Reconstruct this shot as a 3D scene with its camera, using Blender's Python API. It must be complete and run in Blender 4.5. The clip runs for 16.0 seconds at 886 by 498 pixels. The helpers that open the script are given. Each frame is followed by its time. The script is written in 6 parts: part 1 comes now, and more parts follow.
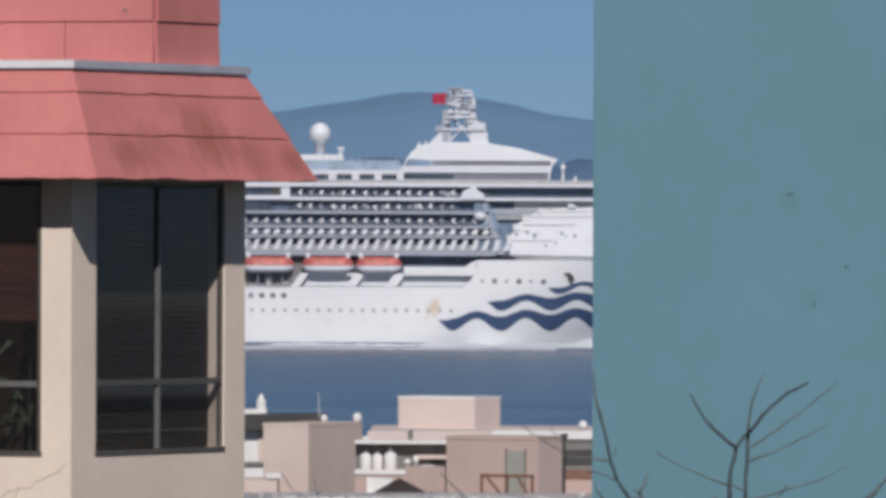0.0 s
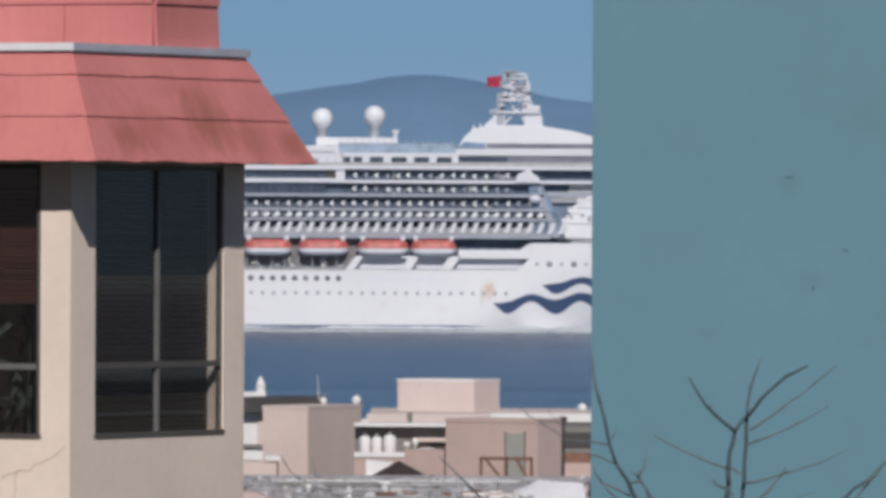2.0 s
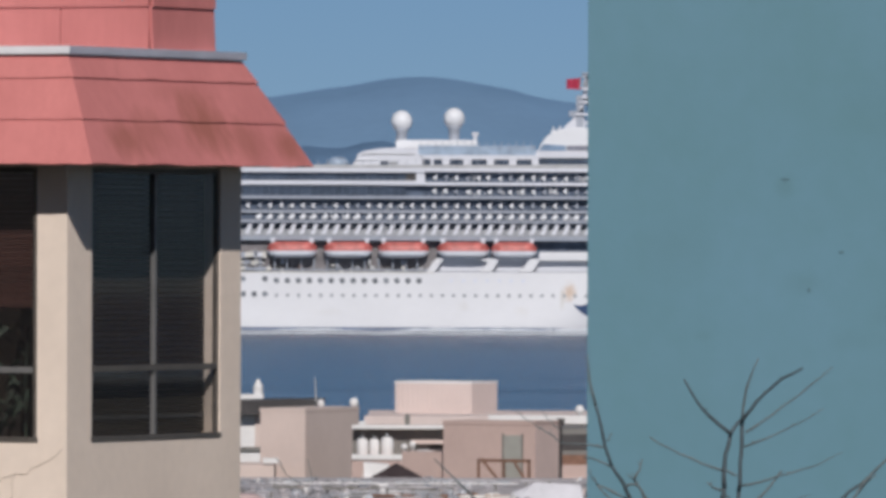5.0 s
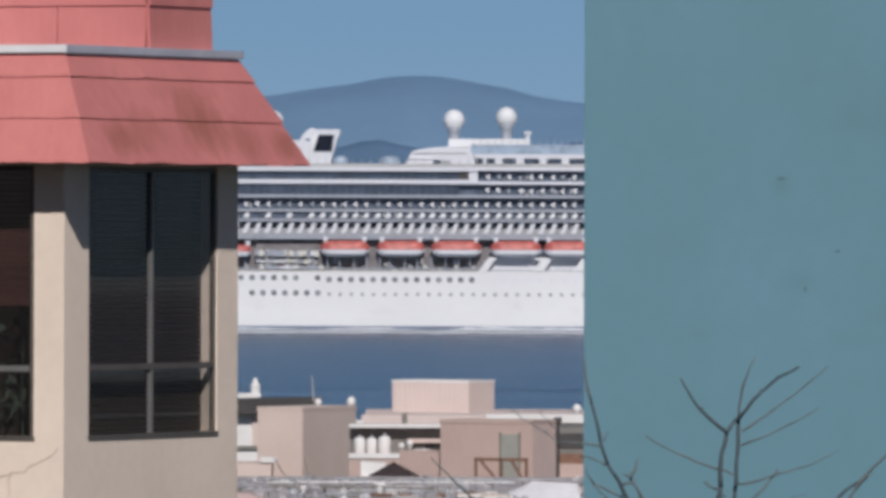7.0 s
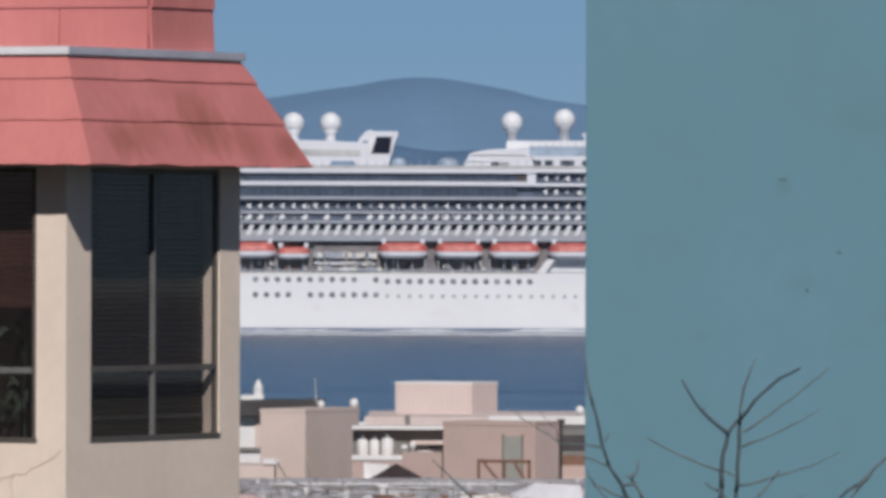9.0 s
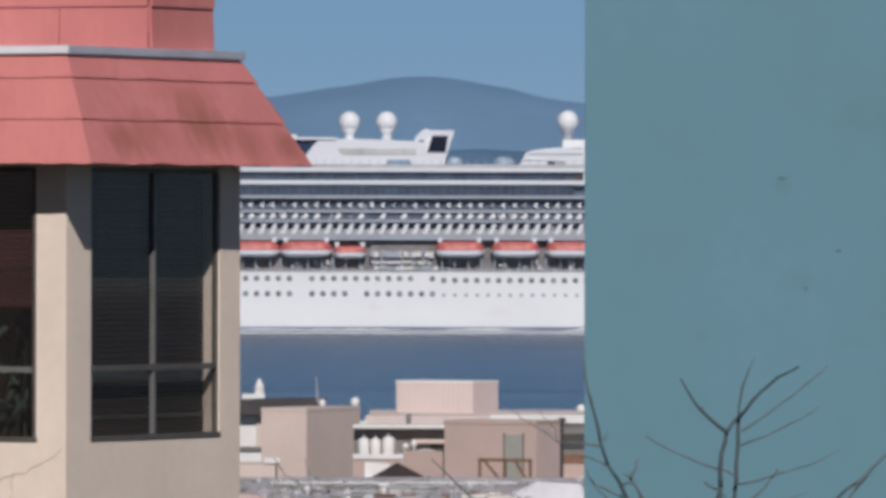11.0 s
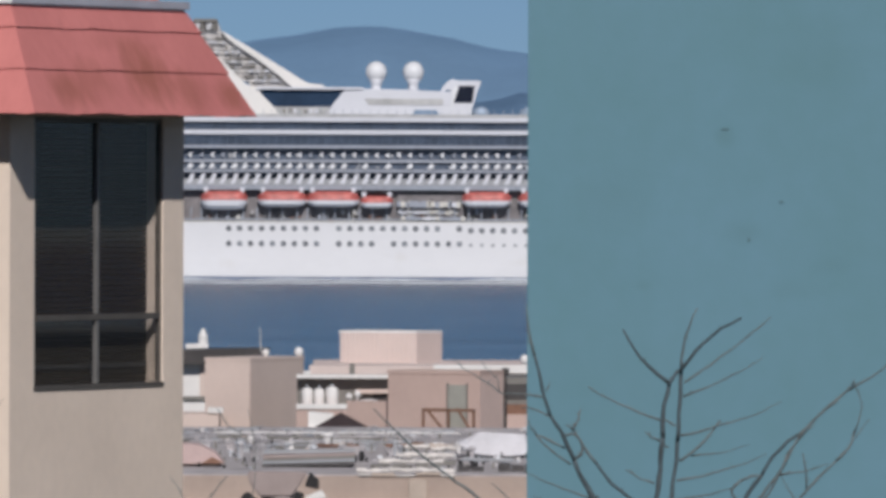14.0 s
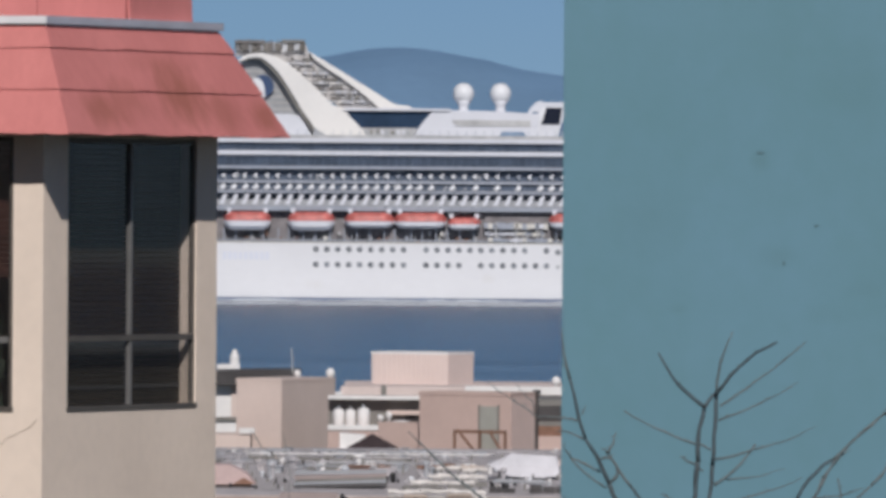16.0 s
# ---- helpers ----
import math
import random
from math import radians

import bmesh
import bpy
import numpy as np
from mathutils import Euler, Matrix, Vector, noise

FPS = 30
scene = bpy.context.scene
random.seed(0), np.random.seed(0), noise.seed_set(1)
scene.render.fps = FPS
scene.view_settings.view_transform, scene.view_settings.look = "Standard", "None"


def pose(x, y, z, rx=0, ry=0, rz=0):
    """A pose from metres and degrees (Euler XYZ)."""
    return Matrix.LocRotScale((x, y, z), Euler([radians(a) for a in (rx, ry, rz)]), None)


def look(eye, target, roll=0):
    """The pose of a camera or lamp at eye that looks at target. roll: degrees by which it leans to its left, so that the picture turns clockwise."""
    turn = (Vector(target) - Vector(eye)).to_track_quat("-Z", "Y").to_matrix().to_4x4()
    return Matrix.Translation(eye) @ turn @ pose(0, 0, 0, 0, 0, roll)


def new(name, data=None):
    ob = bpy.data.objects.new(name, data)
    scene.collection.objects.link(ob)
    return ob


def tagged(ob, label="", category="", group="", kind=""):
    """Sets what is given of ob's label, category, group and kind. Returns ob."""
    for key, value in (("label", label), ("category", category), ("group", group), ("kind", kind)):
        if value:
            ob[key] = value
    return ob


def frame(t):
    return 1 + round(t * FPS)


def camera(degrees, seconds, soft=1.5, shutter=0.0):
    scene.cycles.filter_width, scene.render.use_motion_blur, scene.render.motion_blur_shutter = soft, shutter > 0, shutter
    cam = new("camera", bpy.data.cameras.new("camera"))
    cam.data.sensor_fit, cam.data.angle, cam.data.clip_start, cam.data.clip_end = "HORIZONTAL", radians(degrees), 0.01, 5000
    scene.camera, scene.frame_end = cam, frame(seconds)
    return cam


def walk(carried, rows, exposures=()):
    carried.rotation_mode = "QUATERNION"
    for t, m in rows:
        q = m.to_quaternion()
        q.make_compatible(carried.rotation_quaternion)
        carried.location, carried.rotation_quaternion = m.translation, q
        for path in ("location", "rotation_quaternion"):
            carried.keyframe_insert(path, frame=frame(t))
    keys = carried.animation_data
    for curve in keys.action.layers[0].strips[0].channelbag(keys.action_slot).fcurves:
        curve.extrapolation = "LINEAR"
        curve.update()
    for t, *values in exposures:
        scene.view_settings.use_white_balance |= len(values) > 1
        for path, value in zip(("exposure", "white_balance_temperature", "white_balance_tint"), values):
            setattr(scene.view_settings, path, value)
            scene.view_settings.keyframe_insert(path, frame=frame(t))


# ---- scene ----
cam = camera(5.0, 16.0, soft=4.0)

# seconds, x, z of the eye, yaw, pitch, roll in degrees
walk(cam, [(t, pose(x, 0, z, 90 + pitch, 0, yaw) @ pose(0, 0, 0, 0, 0, roll)) for t, x, z, yaw, pitch, roll in (
    (0, -0.0061, 18.9951, 0.0006, 0.0013, 0.234),
    (0.1, -0.0063, 18.9959, 0.0052, -0.0065, 0.225),
    (0.2, -0.0064, 18.9968, 0.0051, -0.0106, 0.216),
    (0.3, -0.0066, 18.9976, -0.0079, -0.0372, 0.208),
    (0.4, -0.0067, 18.9985, -0.0048, -0.0638, 0.199),
    (0.5, -0.0069, 18.9993, 0.0080, -0.0663, 0.190),
    (0.6, -0.0063, 18.9987, 0.0084, -0.0672, 0.200),
    (0.7, -0.0057, 18.9980, -0.0009, -0.0826, 0.210),
    (0.8, -0.0050, 18.9974, -0.0070, -0.1012, 0.220),
    (0.9, -0.0044, 18.9967, -0.0131, -0.1037, 0.230),
    (1, -0.0038, 18.9961, -0.0054, -0.0918, 0.240),
    (1.5, -0.0036, 18.9983, -0.0170, -0.1050, 0.193),
    (2, -0.0045, 18.9964, -0.0026, -0.0963, 0.273),
    (2.5, -0.0026, 18.9958, 0.0095, -0.1119, 0.185),
    (3, -0.0026, 18.9963, 0.0080, -0.1049, 0.278),
    (3.5, -0.0000, 19.0000, -0.0000, -0.1085, 0.269),
    (4, 0.0001, 18.9999, -0.0008, -0.0974, 0.212),
    (6.5, 0.0033, 18.9978, -0.0223, -0.0808, 0.151),
    (7, 0.0044, 18.9987, -0.0325, -0.0906, 0.180),
    (7.5, 0.0078, 19.0004, -0.0270, -0.0893, 0.115),
    (8, 0.0061, 18.9979, -0.0197, -0.0909, 0.143),
    (8.5, 0.0060, 18.9973, -0.0153, -0.0905, 0.157),
    (9, 0.0095, 18.9972, -0.0160, -0.0806, 0.158),
    (11.5, 0.0180, 18.9975, -0.0092, -0.0879, 0.097),
    (12, 0.0196, 18.9970, -0.0219, -0.0712, 0.121),
    (12.5, 0.0199, 18.9973, -0.0521, -0.0963, 0.280),
    (12.6, 0.0192, 18.9976, -0.0389, -0.0563, 0.279),
    (12.7, 0.0185, 18.9980, -0.0266, -0.0566, 0.278),
    (12.8, 0.0179, 18.9983, -0.0235, 0.0269, 0.278),
    (12.9, 0.0172, 18.9987, 0.0116, 0.0554, 0.277),
    (13, 0.0165, 18.9990, 0.0153, 0.0532, 0.276),
    (13.1, 0.0164, 18.9986, 0.0012, 0.0592, 0.297),
    (13.2, 0.0164, 18.9981, 0.0108, 0.0760, 0.318),
    (13.3, 0.0163, 18.9977, -0.0445, 0.0062, 0.338),
    (13.4, 0.0163, 18.9972, -0.1166, -0.1537, 0.359),
    (13.5, 0.0162, 18.9968, -0.1713, -0.2629, 0.380),
    (13.6, 0.0169, 18.9974, -0.2167, -0.3212, 0.343),
    (13.7, 0.0177, 18.9980, -0.2576, -0.3481, 0.305),
    (13.8, 0.0184, 18.9985, -0.2987, -0.4008, 0.268),
    (13.9, 0.0192, 18.9991, -0.3203, -0.4537, 0.230),
    (14, 0.0199, 18.9997, -0.3274, -0.3686, 0.193),
    (14.1, 0.0197, 19.0001, -0.3386, -0.4102, 0.192),
    (14.2, 0.0195, 19.0005, -0.3320, -0.4682, 0.192),
    (14.3, 0.0192, 19.0010, -0.3386, -0.4750, 0.191),
    (14.4, 0.0190, 19.0014, -0.3324, -0.4979, 0.191),
    (14.5, 0.0188, 19.0018, -0.3346, -0.4588, 0.190),
    (14.6, 0.0182, 19.0012, -0.3267, -0.4135, 0.212),
    (14.7, 0.0175, 19.0006, -0.3178, -0.4093, 0.234),
    (14.8, 0.0169, 19.0000, -0.3120, -0.3728, 0.257),
    (14.9, 0.0162, 18.9994, -0.2869, -0.3397, 0.279),
    (15, 0.0156, 18.9988, -0.2758, -0.3202, 0.301),
    (15.1, 0.0149, 18.9994, -0.2752, -0.3233, 0.292),
    (15.2, 0.0142, 19.0000, -0.2692, -0.3208, 0.284),
    (15.3, 0.0135, 19.0007, -0.2438, -0.2959, 0.275),
    (15.4, 0.0128, 19.0013, -0.2281, -0.2870, 0.267),
    (15.5, 0.0121, 19.0019, -0.2216, -0.2901, 0.258),
    (15.6, 0.0113, 19.0024, -0.2166, -0.2907, 0.285),
    (15.7, 0.0105, 19.0029, -0.1947, -0.2519, 0.312),
    (15.8, 0.0098, 19.0033, -0.1667, -0.2486, 0.339),
    (16, 0.0082, 19.0043, -0.1478, -0.2491, 0.393),
)])

# ---------------------------------------------------------------- light
SUN_ELEVATION, SUN_SIDE = radians(37.5), radians(5)      # the sun stands behind the camera, a little to its right
world = bpy.data.worlds.new("world")
scene.world = world
world.use_nodes = True
wn = world.node_tree
sky = wn.nodes.new("ShaderNodeTexSky")
sky.sky_type, sky.sun_disc = "NISHITA", False
sky.sun_elevation, sky.sun_rotation = SUN_ELEVATION, math.pi - SUN_SIDE
sky.altitude, sky.air_density, sky.dust_density, sky.ozone_density = 2000, 0.6, 0.0, 1.2
wn.links.new(sky.outputs[0], wn.nodes["Background"].inputs[0])
wn.nodes["Background"].inputs[1].default_value = 0.05

sun = new("sun", bpy.data.lights.new("sun", "SUN"))
sun.data.energy, sun.data.angle, sun.data.color = 3.5, radians(0.6), (1.0, 0.955, 0.93)
toward = Vector((math.sin(SUN_SIDE) * math.cos(SUN_ELEVATION), -math.cos(SUN_SIDE) * math.cos(SUN_ELEVATION), math.sin(SUN_ELEVATION)))
sun.matrix_world = look(toward * 50 + Vector((0, 0, 60)), (0, 0, 60))


# ---------------------------------------------------------------- materials
def material(name, colour, rough=0.7, metal=0.0, vary=0.12, scale=3.0, bump=0.0, bump_scale=40.0, tint=None, spec=0.4, stretch=(1, 1, 1), each=0.0):
    """Paint, stucco, metal and so on: two scales of noise in the colour, a fine relief, and a shade of its own for each piece."""
    m = bpy.data.materials.new(name)
    m.use_nodes = True
    n, k = m.node_tree.nodes, m.node_tree.links
    b = n["Principled BSDF"]
    b.inputs["Roughness"].default_value, b.inputs["Metallic"].default_value = rough, metal
    b.inputs["Specular IOR Level"].default_value = spec
    at = n.new("ShaderNodeTexCoord")
    mp = n.new("ShaderNodeMapping")
    mp.inputs["Scale"].default_value = stretch
    k.new(at.outputs["Object"], mp.inputs["Vector"])
    big, fine = n.new("ShaderNodeTexNoise"), n.new("ShaderNodeTexNoise")
    big.inputs["Scale"].default_value, big.inputs["Detail"].default_value = scale, 5
    fine.inputs["Scale"].default_value, fine.inputs["Detail"].default_value = scale * 9, 4
    k.new(mp.outputs[0], big.inputs["Vector"]), k.new(mp.outputs[0], fine.inputs["Vector"])
    mix = n.new("ShaderNodeMath")
    mix.operation = "MULTIPLY_ADD"
    k.new(fine.outputs["Fac"], mix.inputs[0])
    mix.inputs[1].default_value = 0.45
    k.new(big.outputs["Fac"], mix.inputs[2])
    ramp = n.new("ShaderNodeValToRGB")
    lo = tuple(c * (1 - vary) for c in (tint or colour))
    hi = tuple(min(1, c * (1 + vary)) for c in colour)
    ramp.color_ramp.elements[0].position, ramp.color_ramp.elements[1].position = 0.5, 0.95
    ramp.color_ramp.elements[0].color, ramp.color_ramp.elements[1].color = (*lo, 1), (*hi, 1)
    k.new(mix.outputs[0], ramp.inputs["Fac"])
    out = ramp.outputs["Color"]
    if each:
        info, hsv, rng = n.new("ShaderNodeObjectInfo"), n.new("ShaderNodeHueSaturation"), n.new("ShaderNodeMapRange")
        k.new(info.outputs["Random"], rng.inputs["Value"])
        rng.inputs["To Min"].default_value, rng.inputs["To Max"].default_value = 1 - each, 1 + each
        k.new(rng.outputs[0], hsv.inputs["Value"]), k.new(out, hsv.inputs["Color"])
        out = hsv.outputs["Color"]
    k.new(out, b.inputs["Base Color"])
    if bump:
        grain, bp = n.new("ShaderNodeTexNoise"), n.new("ShaderNodeBump")
        grain.inputs["Scale"].default_value, grain.inputs["Detail"].default_value = bump_scale, 4
        k.new(at.outputs["Object"], grain.inputs["Vector"])
        bp.inputs["Strength"].default_value, bp.inputs["Distance"].default_value = bump, 0.02
        k.new(grain.outputs["Fac"], bp.inputs["Height"]), k.new(bp.outputs[0], b.inputs["Normal"])
    return m


def stained(m, colour, centre, size, amount, scale, drip=1.0):
    """Adds a stain with a ragged edge round a place of the thing's own space; a drip below 1 draws it out downwards."""
    n, k = m.node_tree.nodes, m.node_tree.links
    b = n["Principled BSDF"]
    before = b.inputs["Base Color"].links[0].from_socket
    at, mp, ln, nz = (n.new("ShaderNode" + i) for i in ("TexCoord", "Mapping", "VectorMath", "TexNoise"))
    mp.vector_type = "TEXTURE"
    mp.inputs["Location"].default_value, mp.inputs["Scale"].default_value = centre, size
    k.new(at.outputs["Object"], mp.inputs["Vector"])
    ln.operation = "LENGTH"
    k.new(mp.outputs[0], ln.inputs[0])
    nz.inputs["Scale"].default_value, nz.inputs["Detail"].default_value = scale, 6
    run = n.new("ShaderNodeMapping")
    run.inputs["Scale"].default_value = (1, 1, drip)
    k.new(at.outputs["Object"], run.inputs["Vector"]), k.new(run.outputs[0], nz.inputs["Vector"])
    add, rng = n.new("ShaderNodeMath"), n.new("ShaderNodeMapRange")
    k.new(ln.outputs["Value"], add.inputs[0]), k.new(nz.outputs["Fac"], add.inputs[1])
    k.new(add.outputs[0], rng.inputs["Value"])
    rng.inputs["From Min"].default_value, rng.inputs["From Max"].default_value = 0.7, 1.4
    rng.inputs["To Min"].default_value, rng.inputs["To Max"].default_value = amount, 0
    mix = n.new("ShaderNodeMix")
    mix.data_type = "RGBA"
    k.new(rng.outputs[0], mix.inputs["Factor"]), k.new(before, mix.inputs["A"])
    mix.inputs["B"].default_value = (*colour, 1)
    k.new(mix.outputs["Result"], b.inputs["Base Color"])
    return m


def glass(name, through_colour, gloss_colour, amount):
    """A thin tinted pane: clear straight through, with a gloss of its own colour."""
    m = bpy.data.materials.new(name)
    m.use_nodes = True
    n, k = m.node_tree.nodes, m.node_tree.links
    n.remove(n["Principled BSDF"])
    clear, gloss, mix = (n.new("ShaderNode" + i) for i in ("BsdfTransparent", "BsdfGlossy", "MixShader"))
    clear.inputs["Color"].default_value, gloss.inputs["Color"].default_value = (*through_colour, 1), (*gloss_colour, 1)
    gloss.inputs["Roughness"].default_value, mix.inputs["Fac"].default_value = 0.03, amount
    k.new(clear.outputs[0], mix.inputs[1]), k.new(gloss.outputs[0], mix.inputs[2])
    k.new(mix.outputs[0], n["Material Output"].inputs["Surface"])
    return m


RED = material("red_roof_shingle", (0.605, 0.218, 0.205), 0.75, vary=0.05, scale=2.0, bump=0.2, bump_scale=60, tint=(0.57, 0.198, 0.187), spec=0.25, stretch=(1, 1, 0.35), each=0.03)
ROOF_STAIN = (0.30, 0.105, 0.072)
for centre, size, amount in (((0.28, -0.30, 19.64), (0.42, 0.3, 0.20), 0.6), ((0.75, -0.28, 19.70), (0.5, 0.3, 0.22), 0.4), ((1.62, -0.25, 19.76), (0.50, 0.3, 0.36), 0.75), ((2.2, -0.28, 19.66), (0.40, 0.3, 0.24), 0.5),
                             ((2.85, -0.3, 19.62), (0.28, 0.3, 0.18), 0.65), ((1.5, -0.2, 20.0), (0.8, 0.2, 0.12), 0.3)):
    stained(RED, ROOF_STAIN, centre, size, amount, 8.0, 0.22)
CREAM = material("cream_stucco", (0.845, 0.715, 0.606), 0.85, vary=0.06, scale=1.2, bump=0.35, bump_scale=90, spec=0.2)
STUCCO_CRACK = material("stucco_crack", (0.42, 0.35, 0.29), 0.9, vary=0.2, scale=6)
# the flashing once more, with the sunlit side's brightness in its colour
LIT_FLASH = material("sunlit_zinc_flashing", (0.80, 0.80, 0.82), 0.5, vary=0.06, scale=6, bump=0.1)
FLASH = material("zinc_flashing", (0.60, 0.60, 0.67), 0.45, metal=0.35, vary=0.10, scale=6, bump=0.1)
BRONZE = material("dark_bronze_frame", (0.118, 0.105, 0.093), 0.5, metal=0.2, vary=0.15, scale=8)
RAILING_GREY = material("grey_aluminium_bar", (0.20, 0.195, 0.19), 0.5, metal=0.3, vary=0.12, scale=8)
BLIND_RED = material("russet_blind", (0.095, 0.040, 0.031), 0.7, vary=0.2, scale=5, each=0.22)
BLIND_DARK = material("charcoal_blind", (0.060, 0.050, 0.036), 0.8, vary=0.2, scale=5, each=0.12)
# soffit colour near black, carrying the shade under the eaves
SOFFIT_DARK = material("shade_dark_soffit", (0.05, 0.045, 0.042), 0.9, vary=0.1)
PARTITION = material("room_partition_plaster", (0.40, 0.35, 0.31), 0.9, vary=0.15, scale=3)
LEAF = material("house_plant_leaf", (0.050, 0.070, 0.050), 0.65, vary=0.35, scale=12)
# these two gloss colours carry the reflected sky's blue, stronger in the lower panes
PANE = glass("window_pane", (0.72, 0.72, 0.725), (0.66, 0.77, 1.0), 0.034)
LOW_PANE = glass("glossier_lower_pane", (0.64, 0.64, 0.64), (0.80, 0.86, 1.0), 0.115)
SIDE_PANE = glass("side_window_pane", (0.74, 0.74, 0.74), (1.0, 1.0, 1.0), 0.20)
TEAL = material("teal_painted_stucco", (0.131, 0.252, 0.319), 0.85, vary=0.03, scale=1.5, bump=0.04, bump_scale=30, tint=(0.126, 0.249, 0.296), spec=0.2, stretch=(1, 1, 0.8))
for centre, size, amount in (((1.08, 0, 18.715), (0.10, 1, 0.05), 0.25), ((0.77, 0, 18.83), (0.09, 1, 0.06), 0.35), ((0.41, 0, 18.64), (0.05, 1, 0.03), 0.35), ((0.70, 0, 19.17), (0.05, 1, 0.05), 0.4), ((0.93, 0, 18.62), (0.16, 1, 0.05), 0.2), ((0.3, 0, 18.95), (0.2, 1, 0.16), 0.25), ((1.05, 0, 19.45), (0.2, 1, 0.2), 0.2)):
    stained(TEAL, (0.108, 0.208, 0.235), centre, size, amount, 9.0)
BARK = material("grey_bark", (0.072, 0.093, 0.104), 0.85, vary=0.3, scale=14, bump=0.4, bump_scale=120)
TWIG = material("pale_grey_twig", (0.134, 0.156, 0.160), 0.85, vary=0.25, scale=14, bump=0.3, bump_scale=120)
WHITE = material("ship_white_paint", (0.61, 0.62, 0.662), 0.45, vary=0.04, scale=0.06, stretch=(1, 1, 3))
BRIGHT = material("ship_brighter_white_paint", (0.70, 0.707, 0.728), 0.45, vary=0.04, scale=0.1)
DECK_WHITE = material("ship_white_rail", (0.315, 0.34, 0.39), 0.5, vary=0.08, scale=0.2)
HULL = stained(material("ship_hull_paint", (0.668, 0.667, 0.682), 0.4, vary=0.035, scale=0.05, stretch=(1, 1, 2)), (0.50, 0.30, 0.14), (17.4, -18, 7.4), (1.8, 9, 2.6), 0.6, 2.4, 0.4)
for centre, size, amount in (((15.9, -18, 6.2), (0.7, 9, 3.0), 0.35), ((-3.5, -18, 4.6), (1.6, 9, 1.6), 0.12), ((8.0, -18, 3.6), (2.0, 9, 1.6), 0.12), ((-30.0, -18, 3.4), (4.0, 9, 1.0), 0.08), ((-54.0, -18, 4.4), (2.0, 9, 1.4), 0.10), ((-88.0, -18, 3.0), (3.0, 9, 1.4), 0.08)):
    stained(HULL, (0.44, 0.38, 0.27), centre, size, amount, 1.4, 0.4)
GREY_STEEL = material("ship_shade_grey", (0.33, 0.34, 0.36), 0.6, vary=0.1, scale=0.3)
CREAM_STEEL = material("ship_cream_steel", (0.58, 0.56, 0.515), 0.6, vary=0.08, scale=0.3)
BOOT = material("ship_boot_topping", (0.115, 0.15, 0.235), 0.5, vary=0.2, scale=0.2)
# raised and blued: the air's haze is put into this glass colour
SHIP_GLASS = material("ship_dark_glass", (0.096, 0.122, 0.170), 0.4, vary=0.3, scale=0.4, spec=0.25)
# wall colour darkened for the shade under the boat deck
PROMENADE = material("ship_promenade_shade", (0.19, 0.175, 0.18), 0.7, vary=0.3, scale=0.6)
SHIP_BLUE = material("ship_blue_glass", (0.018, 0.038, 0.075), 0.4, vary=0.25, scale=0.2, spec=0.2)
BAND_GLASS = material("ship_window_band", (0.053, 0.071, 0.104), 0.35, vary=0.3, scale=0.4, spec=0.3)
BAND_PALE = material("ship_tinted_band", (0.19, 0.195, 0.235), 0.4, vary=0.2, scale=0.4, spec=0.3)
SCREEN = material("dark_screen", (0.012, 0.016, 0.030), 0.6, vary=0.2, scale=0.5, spec=0.1)
RAIL_GLASS = material("ship_balcony_glass", (0.092, 0.115, 0.160), 0.4, vary=0.25, scale=0.5, spec=0.3)
FUNNEL_GREY = material("ship_funnel_lattice", (0.46, 0.44, 0.43), 0.6, vary=0.3, scale=0.6)
GRILLE = material("ship_exhaust_grille", (0.15, 0.138, 0.13), 0.7, vary=0.3, scale=0.5)
FUNNEL_CREAM = material("ship_funnel_cream", (0.71, 0.69, 0.665), 0.5, vary=0.04, scale=0.1)
PORT = material("porthole_glass", (0.185, 0.197, 0.215), 0.4, vary=0.2, scale=1, spec=0.3, each=0.3)
CHIP = material("chipped_paint", (0.092, 0.17, 0.20), 0.9, vary=0.2, scale=30)
PALE_BLUE = material("ship_pale_glass", (0.19, 0.27, 0.38), 0.35, vary=0.15, scale=0.4)
HAZE_GLASS = material("ship_milky_glass", (0.29, 0.36, 0.45), 0.35, vary=0.3, scale=0.5)
SLATE = material("ship_slate_glass", (0.15, 0.20, 0.27), 0.35, vary=0.25, scale=0.5, spec=0.3)
ORANGE = material("lifeboat_orange", (0.475, 0.128, 0.112), 0.5, vary=0.3, scale=0.9)
NAVY = material("hull_wave_blue", (0.036, 0.066, 0.142), 0.45, vary=0.12, scale=0.15)
LETTER = material("pale_hull_lettering", (0.62, 0.64, 0.71), 0.5, vary=0.05)
FLAG_RED = material("red_flag_cloth", (0.42, 0.035, 0.075), 0.8, vary=0.15, scale=1)
LATTICE = material("ship_lattice_grey", (0.42, 0.42, 0.42), 0.6, vary=0.2, scale=0.4)
FOAM = material("wake_foam", (0.62, 0.66, 0.70), 0.8, vary=0.2, scale=0.15, stretch=(0.3, 1, 1))
# distance haze is put into the hill and ridge base colours
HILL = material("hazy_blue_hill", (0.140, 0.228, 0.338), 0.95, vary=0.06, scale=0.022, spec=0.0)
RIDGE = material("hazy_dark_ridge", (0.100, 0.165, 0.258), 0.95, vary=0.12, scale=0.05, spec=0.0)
EARTH = material("street_and_yard_ground", (0.068, 0.064, 0.053), 0.9, vary=0.3, scale=0.08)
MAUVE = material("mauve_stucco", (0.63, 0.515, 0.46), 0.85, vary=0.05, scale=0.5, bump=0.2)
BEIGE = material("beige_cladding", (0.645, 0.538, 0.499), 0.8, vary=0.05, scale=0.5)
PEACH = material("peach_stucco", (0.509, 0.378, 0.333), 0.85, vary=0.06, scale=0.5, bump=0.2)
